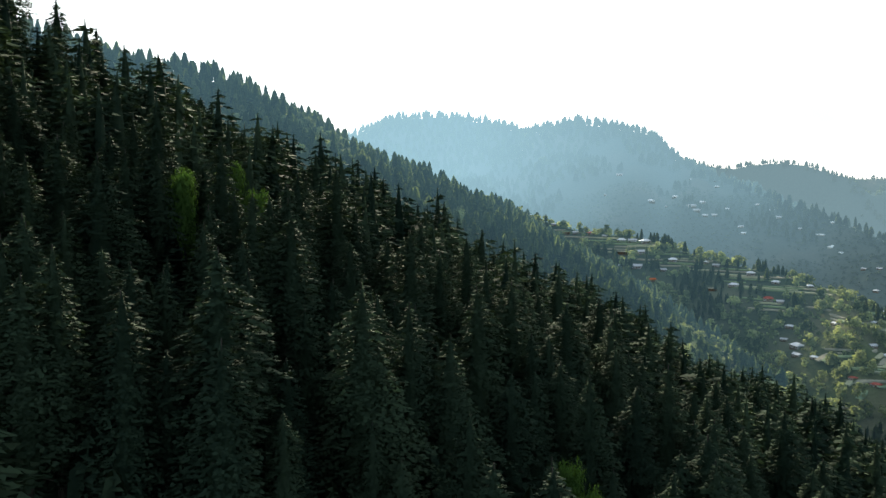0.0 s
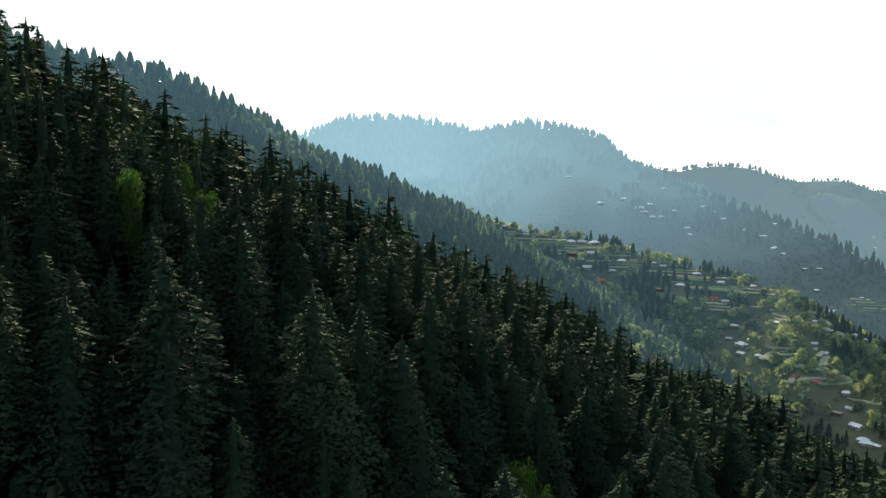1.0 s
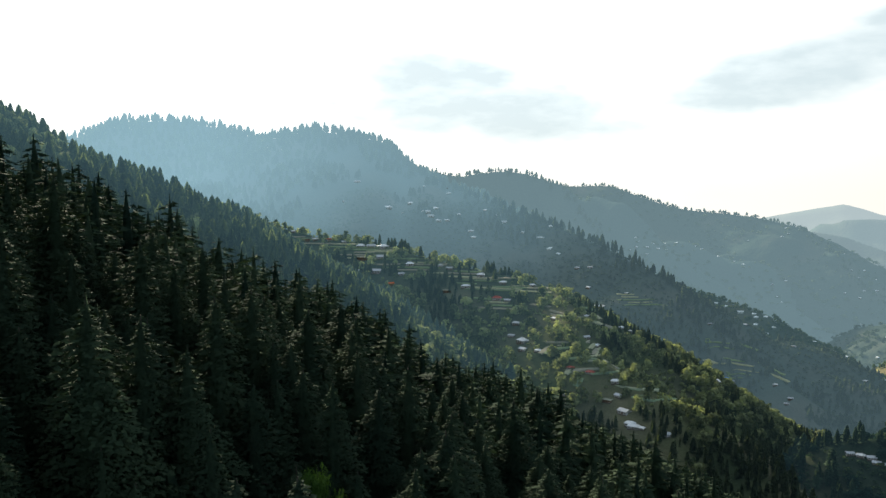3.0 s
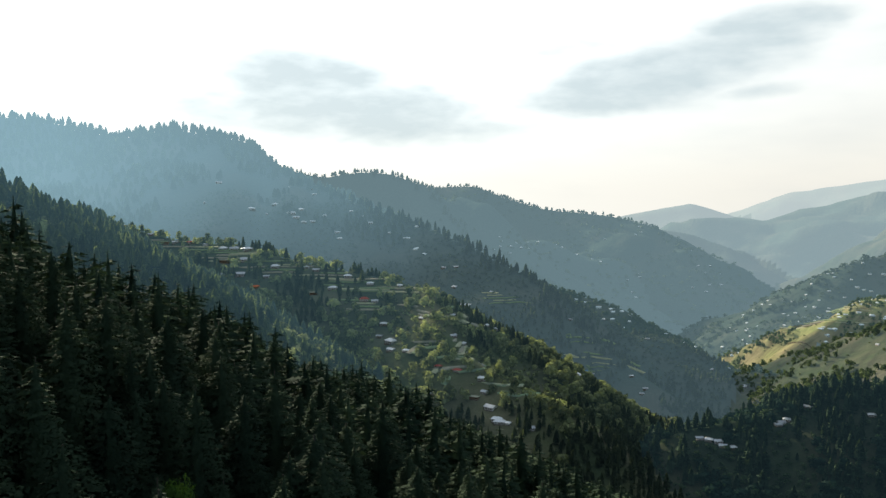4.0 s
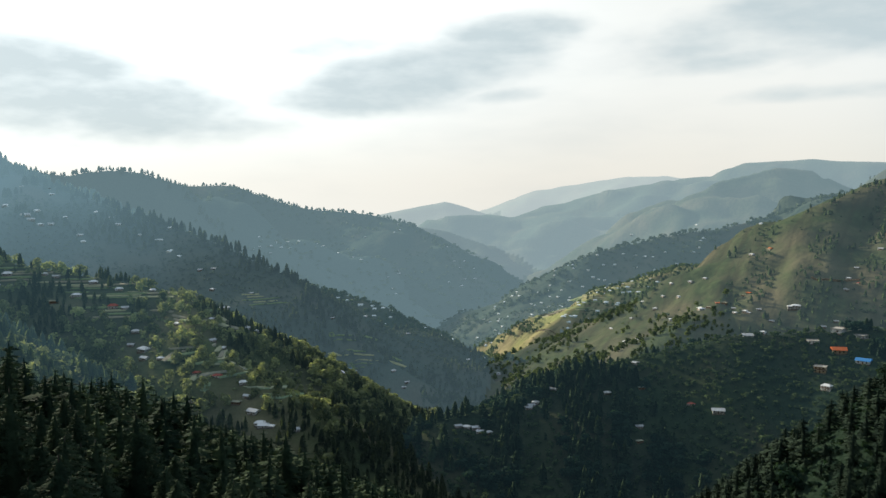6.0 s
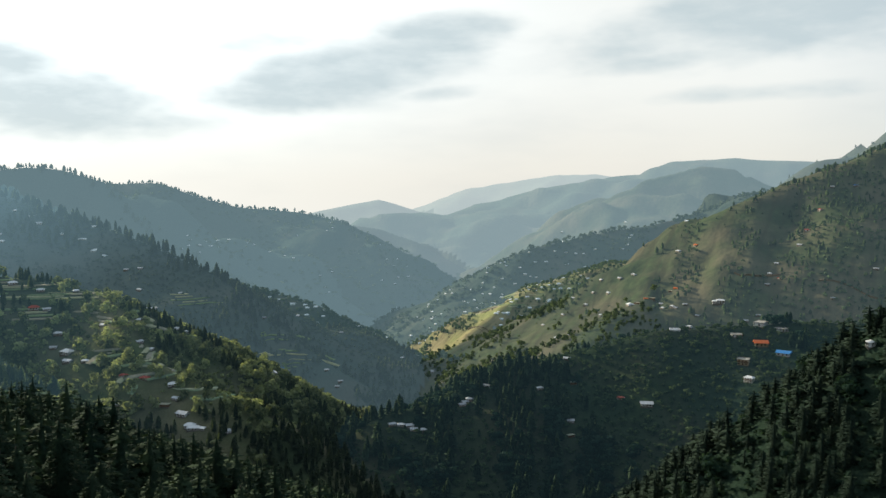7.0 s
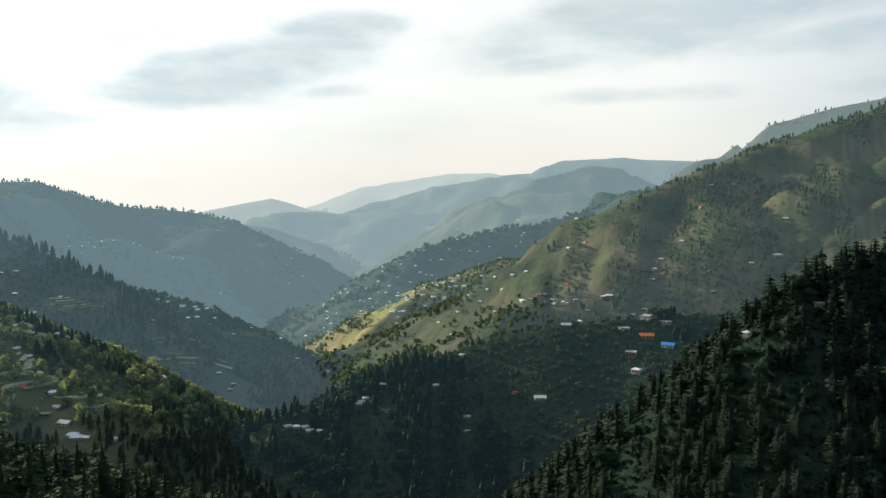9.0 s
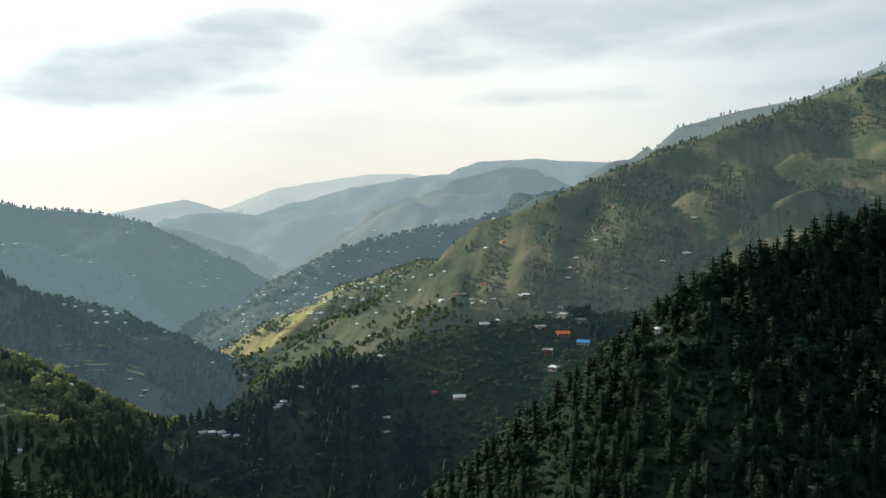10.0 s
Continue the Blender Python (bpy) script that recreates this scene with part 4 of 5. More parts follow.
# ---- trees ----
def conifer(seed, whorls, arms, grain, slim, ragged=0.26, droop=0.24, power=0.8, big=1.0, bare=0.10, slender=0.6, shell_of=(4, 5)):
    """A conifer 1 m tall: pointed sprays of that grain along drooping boughs, in loose layers (grain 0: one spray a bough).
    Points and three-cornered faces."""
    rng = np.random.default_rng(seed)
    verts = []
    up = np.array([0, 0, 1.0])
    lobe = rng.uniform(0, 2 * np.pi, 3)
    for k in range(whorls):
        u = (k + rng.uniform(0, 0.8)) / whorls
        z = bare + (0.97 - bare) * u
        prof = slim * ((1 - u) ** power * 0.91 + 0.09 * (1 - u) ** 0.2) * min(1.0, 0.6 + 2.2 * u) * min(1.0, 6.0 * (1 - u)) ** 0.6 * rng.uniform(1 - ragged, 1 + 0.5 * ragged)
        for a in range(arms):
            az = 2 * np.pi * (a + rng.uniform(0, 1)) / arms + k * 2.4
            uneven = 1 + 0.24 * np.sin(az + lobe[0] + 5 * u) + 0.16 * np.sin(2 * az + lobe[1] + 9 * u)
            reach = prof * rng.uniform(0.66, 1.1) * uneven
            d = np.array([np.cos(az), np.sin(az), 0])
            lift = rng.uniform(-0.01, 0.012)
            sprays = int(np.clip(reach / grain * (2.5 if grain < 0.03 else 1.7), 2, 56)) if grain else 1
            for c in range(sprays):
                s0 = np.sqrt((c + rng.uniform(0, 0.9)) / sprays) * 0.9 if grain else 0.1
                size = min(grain, reach) * rng.uniform(0.8, 1.6) if grain else reach * rng.uniform(0.7, 1.2)
                turn = rng.uniform(-1.1, 1.1) if grain else rng.uniform(-0.4, 0.4)
                e = np.array([np.cos(az + turn), np.sin(az + turn), 0])
                side = np.array([-e[1], e[0], 0])
                tilt = rng.uniform(-0.9, 0.9)
                broad = side * np.cos(tilt) + up * np.sin(tilt)
                w = big * (size * (slender if grain else 0.85) + (0.002 if grain else 0.004))
                off = rng.uniform(-0.32, 0.32) * reach * s0 if grain else 0.0
                root = d * reach * s0 + np.array([-d[1], d[0], 0]) * off + up * (z + lift - droop * reach * s0 * s0)
                tip = root + e * size + up * (-droop * size * (0.4 + s0) + rng.uniform(-0.06, 0.10) * size)
                verts += [root + broad * w * 0.5 - up * 0.1 * w, tip, root - broad * w * 0.5 - up * 0.1 * w]
    # the dense inside of the crown
    if grain:
        rings, sides = shell_of
        shell = []
        for k in range(rings + 1):
            u = k / rings
            r = slim * 0.30 * ((1 - u) ** power * 0.95 + 0.01) * min(1.0, 0.5 + 2.2 * u)
            shell.append([np.array([np.cos(t), np.sin(t), 0]) * r * rng.uniform(0.7, 1.15) + up * (bare + 0.02 + (0.94 - bare) * u + rng.uniform(-0.02, 0.02))
                          for t in [2 * np.pi * (q + 0.5 * k) / sides for q in range(sides)]])
        for a, b in zip(shell, shell[1:]):
            for q in range(sides):
                n = (q + 1) % sides
                verts += [a[q], a[n], b[q], a[n], b[n], b[q]]
    # loose upright blades that close the inside of the small ones
    for k in range(0 if grain else 3):
        t = lobe[0] + k * 1.05
        e = np.array([np.cos(t), np.sin(t), 0]) * slim * 0.62
        low, mid, high = up * (bare + 0.16), up * rng.uniform(0.55, 0.68), up * rng.uniform(0.84, 0.9)
        verts += [e * 0.9 + low, e * 0.72 + mid, -e * 0.9 + low, e * 0.72 + mid, -e * 0.72 + mid, -e * 0.9 + low,
                  e * 0.72 + mid, e * 0.36 + high, -e * 0.72 + mid, e * 0.36 + high, -e * 0.36 + high, -e * 0.72 + mid,
                  e * 0.36 + high, up * 0.98, -e * 0.36 + high]
    verts = np.array(verts)
    out = verts * np.array([1.0, 1.0, 0.0])
    out /= np.linalg.norm(out, axis=1, keepdims=True) + 1e-6
    return facing_out(verts, out + up * 0.28)


def facing_out(verts, out):
    """Three-cornered leaves turned with their fronts to the outside of the crown, and normals that follow its rounded form."""
    v, o = verts.reshape(-1, 3, 3).copy(), out.reshape(-1, 3, 3).copy()
    flat = np.cross(v[:, 1] - v[:, 0], v[:, 2] - v[:, 0])
    flat /= np.linalg.norm(flat, axis=1, keepdims=True) + 1e-12
    back = (flat * o.sum(1)).sum(1) < 0
    v[back], o[back], flat[back] = v[back][:, ::-1], o[back][:, ::-1], -flat[back]
    n = o / (np.linalg.norm(o, axis=2, keepdims=True) + 1e-9) + 0.28 * flat[:, None]
    n /= np.linalg.norm(n, axis=2, keepdims=True) + 1e-9
    return v.reshape(-1, 3), np.arange(len(verts)).reshape(-1, 3), n.reshape(-1, 3)


def broadleaf(seed, lumps, leaves, wide=0.42, base=0.22, leaf=0.10):
    """A broadleaved crown 1 m tall with its foot: leaf clumps on the skins of several uneven lumps."""
    rng = np.random.default_rng(seed)
    verts, out = [], []
    for k in range(lumps):
        az, ring = rng.uniform(0, 2 * np.pi), rng.uniform(0.3, 1) * wide * 0.62
        z = rng.uniform(base + 0.16, 0.80) if k else 0.70
        centre = np.array([np.cos(az) * ring, np.sin(az) * ring, z]) if k else np.array([0, 0, z])
        size = rng.uniform(0.16, 0.28)
        for _ in range(leaves):
            n = rng.normal(size=3)
            n /= np.linalg.norm(n)
            if n[2] < -0.6:
                n[2] *= -1
            p = centre + n * size * rng.uniform(0.6, 1.1) * np.array([1.1, 1.1, 0.85])
            t = np.cross(n + 0.5 * rng.normal(size=3), rng.normal(size=3))
            t /= np.linalg.norm(t)
            b = np.cross(n, t)
            q = leaf * rng.uniform(0.7, 1.4)
            verts += [p + t * q, p + b * q * 0.9 + n * 0.2 * q, p - t * q * 0.8 - b * q * 0.5]
            out += [n, n, n]
    return facing_out(np.array(verts), np.array(out))


def mesh_of(name, verts, faces, normals, mat, tint=None, far=None):
    me = bpy.data.meshes.new(name)
    me.vertices.add(len(verts))
    me.vertices.foreach_set("co", np.asarray(verts, np.float32).ravel())
    me.loops.add(faces.size)
    me.loops.foreach_set("vertex_index", faces.ravel().astype(np.int32))
    me.polygons.add(len(faces))
    me.polygons.foreach_set("loop_start", np.arange(0, faces.size, 3, dtype=np.int32))
    me.polygons.foreach_set("loop_total", np.full(len(faces), 3, np.int32))
    me.materials.append(mat)
    c = me.attributes.new("custom_normal", "FLOAT_VECTOR", "POINT")
    c.data.foreach_set("vector", np.asarray(normals, np.float32).ravel())
    if tint is not None:
        a = me.attributes.new("tint", "FLOAT", "POINT")
        a.data.foreach_set("value", np.asarray(tint, np.float32))
    # how strongly each tree's haze emission shows
    if far is not None:
        a = me.attributes.new("far", "FLOAT", "POINT")
        a.data.foreach_set("value", np.asarray(far, np.float32))
    me.update(calc_edges=True)
    return me


def joined(name, templates, spots, mat, seed):
    """One mesh of many trees. spots: x, y, z, height, width factor."""
    rng = np.random.default_rng(seed)
    vs, fs, ns, ts, ds, base = [], [], [], [], [], 0
    land = on_sheet(spots[:, 0], spots[:, 1])[1]
    off = haze_strength(spots[:, 0], spots[:, 1], land)
    for (x, y, z, h, wf), d in zip(spots, off):
        v, f, n = templates[rng.integers(len(templates))]
        t = rng.uniform(0, 2 * np.pi)
        c, s = np.cos(t), np.sin(t)
        lean = rng.normal(0, 0.02, 2)
        px, py = (v[:, 0] * c - v[:, 1] * s) * wf + v[:, 2] * lean[0], (v[:, 0] * s + v[:, 1] * c) * wf + v[:, 2] * lean[1]
        vs.append(np.stack([x + px * h, y + py * h, z + v[:, 2] * h], -1))
        fs.append(f + base)
        ns.append(np.stack([n[:, 0] * c - n[:, 1] * s, n[:, 0] * s + n[:, 1] * c, n[:, 2]], -1))
        ts.append(np.full(len(v), np.clip(rng.normal(0.22, 0.28), -0.2, 1)))
        ds.append(np.full(len(v), d))
        base += len(v)
    return mesh_of(name, np.concatenate(vs), np.concatenate(fs), np.concatenate(ns), mat, np.concatenate(ts), np.concatenate(ds))


def sow(b0, b1, r0, r1, spacing, seed, keep=0.06, slack=0.1):
    """Spots for trees between two bearings and two ranges, jittered on a grid, mostly where they can be seen."""
    rng = np.random.default_rng(seed)
    px, py = plan(np.array([b0, b0, b1, b1, (b0 + b1) / 2, (b0 + b1) / 2]), np.array([r0, r1, r0, r1, r1, r0]))
    xs, ys = np.arange(px.min() - 5, px.max() + 5, spacing), np.arange(py.min() - 5, py.max() + 5, spacing)
    x, y = np.meshgrid(xs, ys)
    x = (x + rng.uniform(-0.5, 0.5, x.shape) * spacing).ravel()
    y = (y + rng.uniform(-0.5, 0.5, y.shape) * spacing).ravel()
    b, r = np.degrees(np.arctan2(x, y)), np.hypot(x, y)
    ok = (b > b0) & (b < b1) & (r > r0) & (r < r1)
    x, y = x[ok], y[ok]
    h, w = on_sheet(x, y)
    low = hidden(x, y, h + 24)
    ok = (low < slack) | (rng.uniform(size=len(x)) < keep)
    return x[ok], y[ok], h[ok], w[ok]


def clear_of(x, y, extra=0.0, low=False):
    """True where a tree (a low bush) would stand in no house, on no field and in no open yard or cleared sight line."""
    ok = np.ones(len(x), bool)
    for cx, cy, r in BUILT if low else CLEARED + BUILT:
        ok &= (x - cx) ** 2 + (y - cy) ** 2 > (r + extra) ** 2
    return ok


def of_ridge(w, *names):
    return np.isin(w, [IDS.index(n) for n in names])


SLIM = (0.23, 0.19, 0.27, 0.21, 0.175, 0.25)
POWER = (0.72, 0.58, 0.80, 0.64, 0.52, 0.70)
NEAR = [conifer(20 + k, 48, 10, 0.0135, SLIM[k] * 1.12, power=POWER[k] * 0.95, big=1.25, slender=0.6, shell_of=(10, 8)) for k in range(6)]
MID = [conifer(40 + k, 20, 7, 0.045, SLIM[k] * 1.1, power=POWER[k] * 0.95, big=1.15, slender=0.5) for k in range(6)]
FAIR = [conifer(70 + k, 11, 6, 0.095, SLIM[k] * 1.1, power=POWER[k] * 0.85, big=1.3) for k in range(6)]
LOW = [conifer(60 + k, 12, 6, 0, SLIM[k] * 1.1, power=POWER[k] * 0.85) for k in range(6)]
TINY = [conifer(80 + k, 7, 4, 0, SLIM[k] * 1.15, power=POWER[k] * 0.8, big=1.25) for k in range(4)]
ROUND_NEAR = [broadleaf(85 + k, 16, 420, 0.42, 0.16, 0.022) for k in range(2)]
ROUND_MID = [broadleaf(110 + k, 9, 34, 0.42, 0.12, 0.085) for k in range(4)]
ROUND_LOW = [broadleaf(90 + k, 5, 18, 0.40, 0.1, 0.135) for k in range(6)]
ROUND_SMALL = [broadleaf(100 + k, 4, 12, 0.46, 0.05, 0.17) for k in range(5)]
ROUND_TINY = [broadleaf(95 + k, 3, 8, 0.5, 0.05, 0.25) for k in range(5)]
rng = np.random.default_rng(5)


def spots(x, y, h, tall, spread, wide=1.0):
    g = np.random.default_rng(len(x))
    heights = tall * g.uniform(1 - spread, 1 + spread, len(x))
    return np.stack([x, y, h - 0.5, heights, wide * g.uniform(0.8, 1.25, len(x))], -1)

# ---- woods ----
def wood(label, name, templates, sp, mat, seed):
    if len(sp):
        tagged(new(name, joined(name, templates, sp, mat, seed)), label, "trees", kind="stuff")


def trunk_mesh(seed, limbs=7):
    """A tapered trunk 1 m tall with short limbs."""
    g = random.Random(seed)
    bm = bmesh.new()
    def pole(a, b, r0, r1, sides):
        a, b = Vector(a), Vector(b)
        q = (b - a).to_track_quat("Z", "Y")
        ring = [[bm.verts.new(p + q @ Vector((math.cos(t) * r, math.sin(t) * r, 0))) for t in [2 * math.pi * k / sides for k in range(sides)]] for p, r in ((a, r0), (b, r1))]
        for k in range(sides):
            bm.faces.new((ring[0][k], ring[0][(k + 1) % sides], ring[1][(k + 1) % sides], ring[1][k]))
        bm.faces.new(ring[1])
    pole((0, 0, -0.06), (0, 0, 0.45), 0.018, 0.012, 8)
    pole((0, 0, 0.45), (0.004, 0, 0.97), 0.012, 0.002, 6)
    for k in range(limbs):
        t, z = g.uniform(0, 6.28), g.uniform(0.14, 0.7)
        r = 0.11 * (1 - z)
        pole((0, 0, z), (math.cos(t) * r, math.sin(t) * r, z - 0.02), 0.005, 0.002, 4)
    me = bpy.data.meshes.new("trunk")
    bm.to_mesh(me)
    bm.free()
    me.materials.append(BARK)
    return me


def tree(name, label, category, group, crown_mesh, bole):
    root = tagged(new(name), label, category, group)
    for n, me in (("trunk", bole), ("crown", crown_mesh)):
        ob = new(n, me)
        ob.parent = root
    return root


TREE_LABELS = ("tall dark green conifer with drooping layered boughs", "narrow dark conifer spire in the slope forest", "broad dark conifer with spreading lower boughs",
               "tall slender conifer with ragged sparse boughs", "columnar dark conifer in the dense slope forest", "full conical conifer with thick green boughs")
boles = [trunk_mesh(k) for k in range(3)]
stand = [tree("conifer_tree", TREE_LABELS[k], "tree", "conifers of the near slope", mesh_of("crown", *NEAR[k], NEEDLES, np.full(len(NEAR[k][0]), 0.15)), boles[k % 3]) for k in range(6)]
leafy = [tree("broadleaf_tree", "bright green broadleaved tree among dark conifers", "tree", "broadleaved trees of the near slope",
              mesh_of("crown", *ROUND_NEAR[k], BRIGHT_LEAVES, np.full(len(ROUND_NEAR[k][0]), 0.3)), boles[k]) for k in range(2)]


def plant(pool, k, x, y, z, tall, wide, turn):
    m = pose(x, y, z, 0, 0, turn) @ Matrix.Diagonal((tall * wide, tall * wide, tall, 1))
    set_down(pool[k], m, placed)


# single trees that stand out: bearing, range, height of the top, kind, width
MARKED = [(-21.8, 262, 463, 3, 0.85), (-24.0, 255, 469, 3, 0.9), (-26.6, 250, 480, 2, 1.0), (-16.6, 285, 449, 1, 1.3), (-15.7, 283, 446, 4, 1.3), (-10.4, 300, 431, 1, 1.0),
          (-9.0, 310, 425, 0, 1.0), (-12.6, 290, 432, 4, 1.1), (14.4, 405, 333, 4, 1.1), (22.5, 432, 320, 4, 1.2), (21.2, 430, 317, 1, 1.1), (25.2, 440, 305, 4, 1.1)]
for bearing, reach, top, k, wide in MARKED:
    x, y = (float(v) for v in plan(bearing, reach))
    z = ground_at(x, y) - 0.5
    plant(stand, k, x, y, z, top - z, wide, bearing * 40)
    CLEARED.append((x, y, 4.0))
LEAFY = [(-17.1, 147, 423, 0), (-14.2, 170, 424, 1), (8.9, 98, 388, 1), (9.7, 95, 386, 0), (-12.4, 165, 419, 0)]
for bearing, reach, top, k in LEAFY:
    x, y = (float(v) for v in plan(bearing, reach))
    z = ground_at(x, y) - 0.5
    plant(leafy, k, x, y, z, top - z, 0.26 if reach < 120 else 0.36, bearing * 70)
    # no trees just before it, so that the camera sees it
    for nearer in (0, 9, 18):
        x, y = (float(v) for v in plan(bearing, reach - nearer))
        CLEARED.append((x, y, 3.0))

# near slope: the nearest trees singly, the rest as one wood
x, y, h, w = sow(-42, 44, 80, 520, 8.3, 1, 0.15, 1.0)
g = np.random.default_rng(17)
ok = (of_ridge(w, "F1") | (np.hypot(x, y) < 420)) & clear_of(x, y)
x, y, h = x[ok], y[ok], h[ok]
order = np.argsort(np.hypot(x, y) + 200 * (hidden(x, y, h + 16) > 0))
x, y, h = x[order], y[order], h[order]
tall = 25 * g.triangular(0.5, 0.95, 1.3, len(x))
seen_b = np.degrees(np.arctan2(x, y))
ahead = np.where((seen_b > -31) & (seen_b < 34))[0][:190]
for i in ahead:
    plant(stand, int(g.integers(6)), float(x[i]), float(y[i]), float(h[i]) - 0.5, float(tall[i]), float(g.uniform(0.9, 1.3)), float(g.uniform(0, 360)))
rest = np.setdiff1d(np.arange(len(x)), ahead)
rest_spots = np.stack([x[rest], y[rest], h[rest] - 0.5, tall[rest], g.uniform(0.9, 1.3, len(rest))], -1)
plain = hidden(x[rest], y[rest], h[rest] + 14) > -0.9
off = np.hypot(x[rest], y[rest]) > 390
wood("dense dark conifer forest on the steep slope", "conifer_forest", MID, rest_spots[~plain & ~off], NEEDLES, 1)
wood("dense dark conifer forest farther down the slope", "conifer_forest", FAIR, rest_spots[~plain & off], NEEDLES, 50)
wood("lower storey of the dark slope forest", "conifer_forest", LOW, rest_spots[plain], NEEDLES, 16)

x, y, h, w = sow(-36, 40, 80, 480, 7.0, 9, 0.0, 0.0)
ok = (of_ridge(w, "F1") | (np.hypot(x, y) < 420)) & clear_of(x, y)
wood("young conifers under the tall trees", "conifer_forest", LOW, spots(x[ok], y[ok], h[ok], 9, 0.5, 1.5), NEEDLES, 17)

x, y, h, w = sow(-34, 32, 400, 1010, 8.0, 2, 0.06, 1.0)
ok = of_ridge(w, "F2") & clear_of(x, y)
leaf = rough(x, y, 50, 31) + rough(x, y, 17, 32) * 0.6 > 1.2 - 0.35 * np.clip((np.degrees(np.arctan2(x, y)) - 8) / 8, 0, 1)
wood("dark conifer forest on the farther spur", "conifer_forest", LOW, spots(x[ok & ~leaf], y[ok & ~leaf], h[ok & ~leaf], 19, 0.4, 1.2), HAZED_LEAVES["F2"], 2)
wood("broadleaved trees among the conifers of the spur", "mixed_wood", ROUND_LOW, spots(x[ok & leaf], y[ok & leaf], h[ok & leaf], 14, 0.3), HAZED_BROAD["F2"], 12)

# wooded near side of the valley
x, y, h, w = sow(46, 100, 270, 800, 7.4, 3, 0.03, 0.3)
ok = of_ridge(w, "W") & clear_of(x, y)
leaf = rough(x, y, 34, 33) + 0.5 * rough(x, y, 11, 34) > 1.08
con, rnd, close = ok & ~leaf, ok & leaf, np.hypot(x, y) < 480
wood("dark conifer forest on the near valley side", "conifer_forest", MID, spots(x[con & close], y[con & close], h[con & close], 15, 0.45, 1.1), SHADED_NEEDLES, 3)
wood("dark conifer forest on the near valley side", "conifer_forest", FAIR, spots(x[con & ~close], y[con & ~close], h[con & ~close], 15, 0.45, 1.1), SHADED_NEEDLES, 18)
wood("dark broadleaved trees in the valley-side forest", "mixed_wood", ROUND_MID, spots(x[rnd], y[rnd], h[rnd], 12, 0.35, 1.0), BUSH, 19)
x, y, h, w = sow(50, 100, 270, 760, 5.6, 33, 0.0, 0.0)
ok = of_ridge(w, "W") & clear_of(x, y, 0, True)
wood("undergrowth of the valley-side forest", "bushes", ROUND_TINY, spots(x[ok], y[ok], h[ok], 3.6, 0.5, 1.5), BUSH, 39)
x, y, h, w = sow(38, 80, 330, 980, 6.3, 4, 0.03, 0.4)
thick = rough(x, y, 75, 41) + 0.6 * rough(x, y, 26, 42)
thick = thick - 0.3 * np.clip((h - 195) / 60, 0, 1) * np.clip((np.degrees(np.arctan2(x, y)) - 52) / 4, 0, 1)
ok = ~of_ridge(w, "W", "B", "C", "C2") & clear_of(x, y)
dense = ok & (thick + 0.25 * rough(x, y, 9, 43) > 0.76)
tall_one = dense & (rough(x, y, 15, 44) > 0.45)
shrub = ~of_ridge(w, "W", "B", "C", "C2") & clear_of(x, y, 0, True) & ~dense & ~tall_one
wood("dark mixed trees on the near valley side", "mixed_wood", LOW, spots(x[tall_one], y[tall_one], h[tall_one], 14, 0.45, 1.15), NEEDLES, 4)
dense = dense & ~tall_one
wood("dark round trees on the near valley side", "mixed_wood", ROUND_LOW, spots(x[dense], y[dense], h[dense], 9.5, 0.4, 1.15), BUSH, 35)
wood("low green bushes on rough grass", "bushes", ROUND_SMALL, spots(x[shrub], y[shrub], h[shrub], 4.2, 0.55, 1.3), SHRUB, 5)

# village spur
x, y, h, w = sow(-2, 46, 520, 1160, 6.8, 6, 0.03, 0.3)
thick = rough(x, y, 60, 51) + 0.6 * rough(x, y, 22, 52)
lower = np.clip((1000 - np.hypot(x, y)) / 500, 0, 1)
ok = of_ridge(w, "B") & clear_of(x, y)
con = ok & (thick + 0.45 * lower + 0.2 * rough(x, y, 9, 53) > 1.16)
rnd = ok & ~con & (thick + 0.2 * lower > 0.46) & (np.random.default_rng(8).uniform(size=len(x)) < 0.62)
low = ok & ~con & ~rnd
wood("conifers between the fields of the village spur", "mixed_wood", LOW, spots(x[con], y[con], h[con], 12, 0.4, 1.05), HAZED_LEAVES["B"], 6)
wood("round green orchard and shade trees of the village spur", "mixed_wood", ROUND_LOW, spots(x[rnd], y[rnd], h[rnd], 9.5, 0.45, 1.0), HAZED_BROAD["B"], 7)
wood("low bushes on the village spur", "bushes", ROUND_TINY, spots(x[low], y[low], h[low], 3.2, 0.4, 1.3), HAZED_BROAD["B"], 37)

# lower spurs of the double-topped hill and the spur beyond
x, y, h, w = sow(8, 50, 850, 1640, 8.5, 8, 0.02, 0.2)
r = np.hypot(x, y)
thick = rough(x, y, 90, 61) + 0.6 * rough(x, y, 30, 62)
ok = of_ridge(w, "C", "C2") & clear_of(x, y)
a = ok & of_ridge(w, "C") & (thick + np.clip((1250 - r) / 400, -0.25, 0.5) > 0.85)
b = ok & ~a & of_ridge(w, "C") & (thick > 0.36)
c2 = ok & of_ridge(w, "C2") & (thick > 0.5)
wood("dark trees on the lower spurs", "mixed_wood", TINY, spots(x[a], y[a], h[a], 9.5, 0.45, 1.55), HAZED_LEAVES["C"], 8)
wood("scrub between terraces on the lower spurs", "bushes", ROUND_TINY, spots(x[b], y[b], h[b], 4.0, 0.5, 1.4), HAZED_LEAVES["C"], 38)
wood("scattered trees between terraces", "mixed_wood", ROUND_TINY, spots(x[c2], y[c2], h[c2], 6.5, 0.5, 1.2), HAZED_LEAVES["C2"], 9)

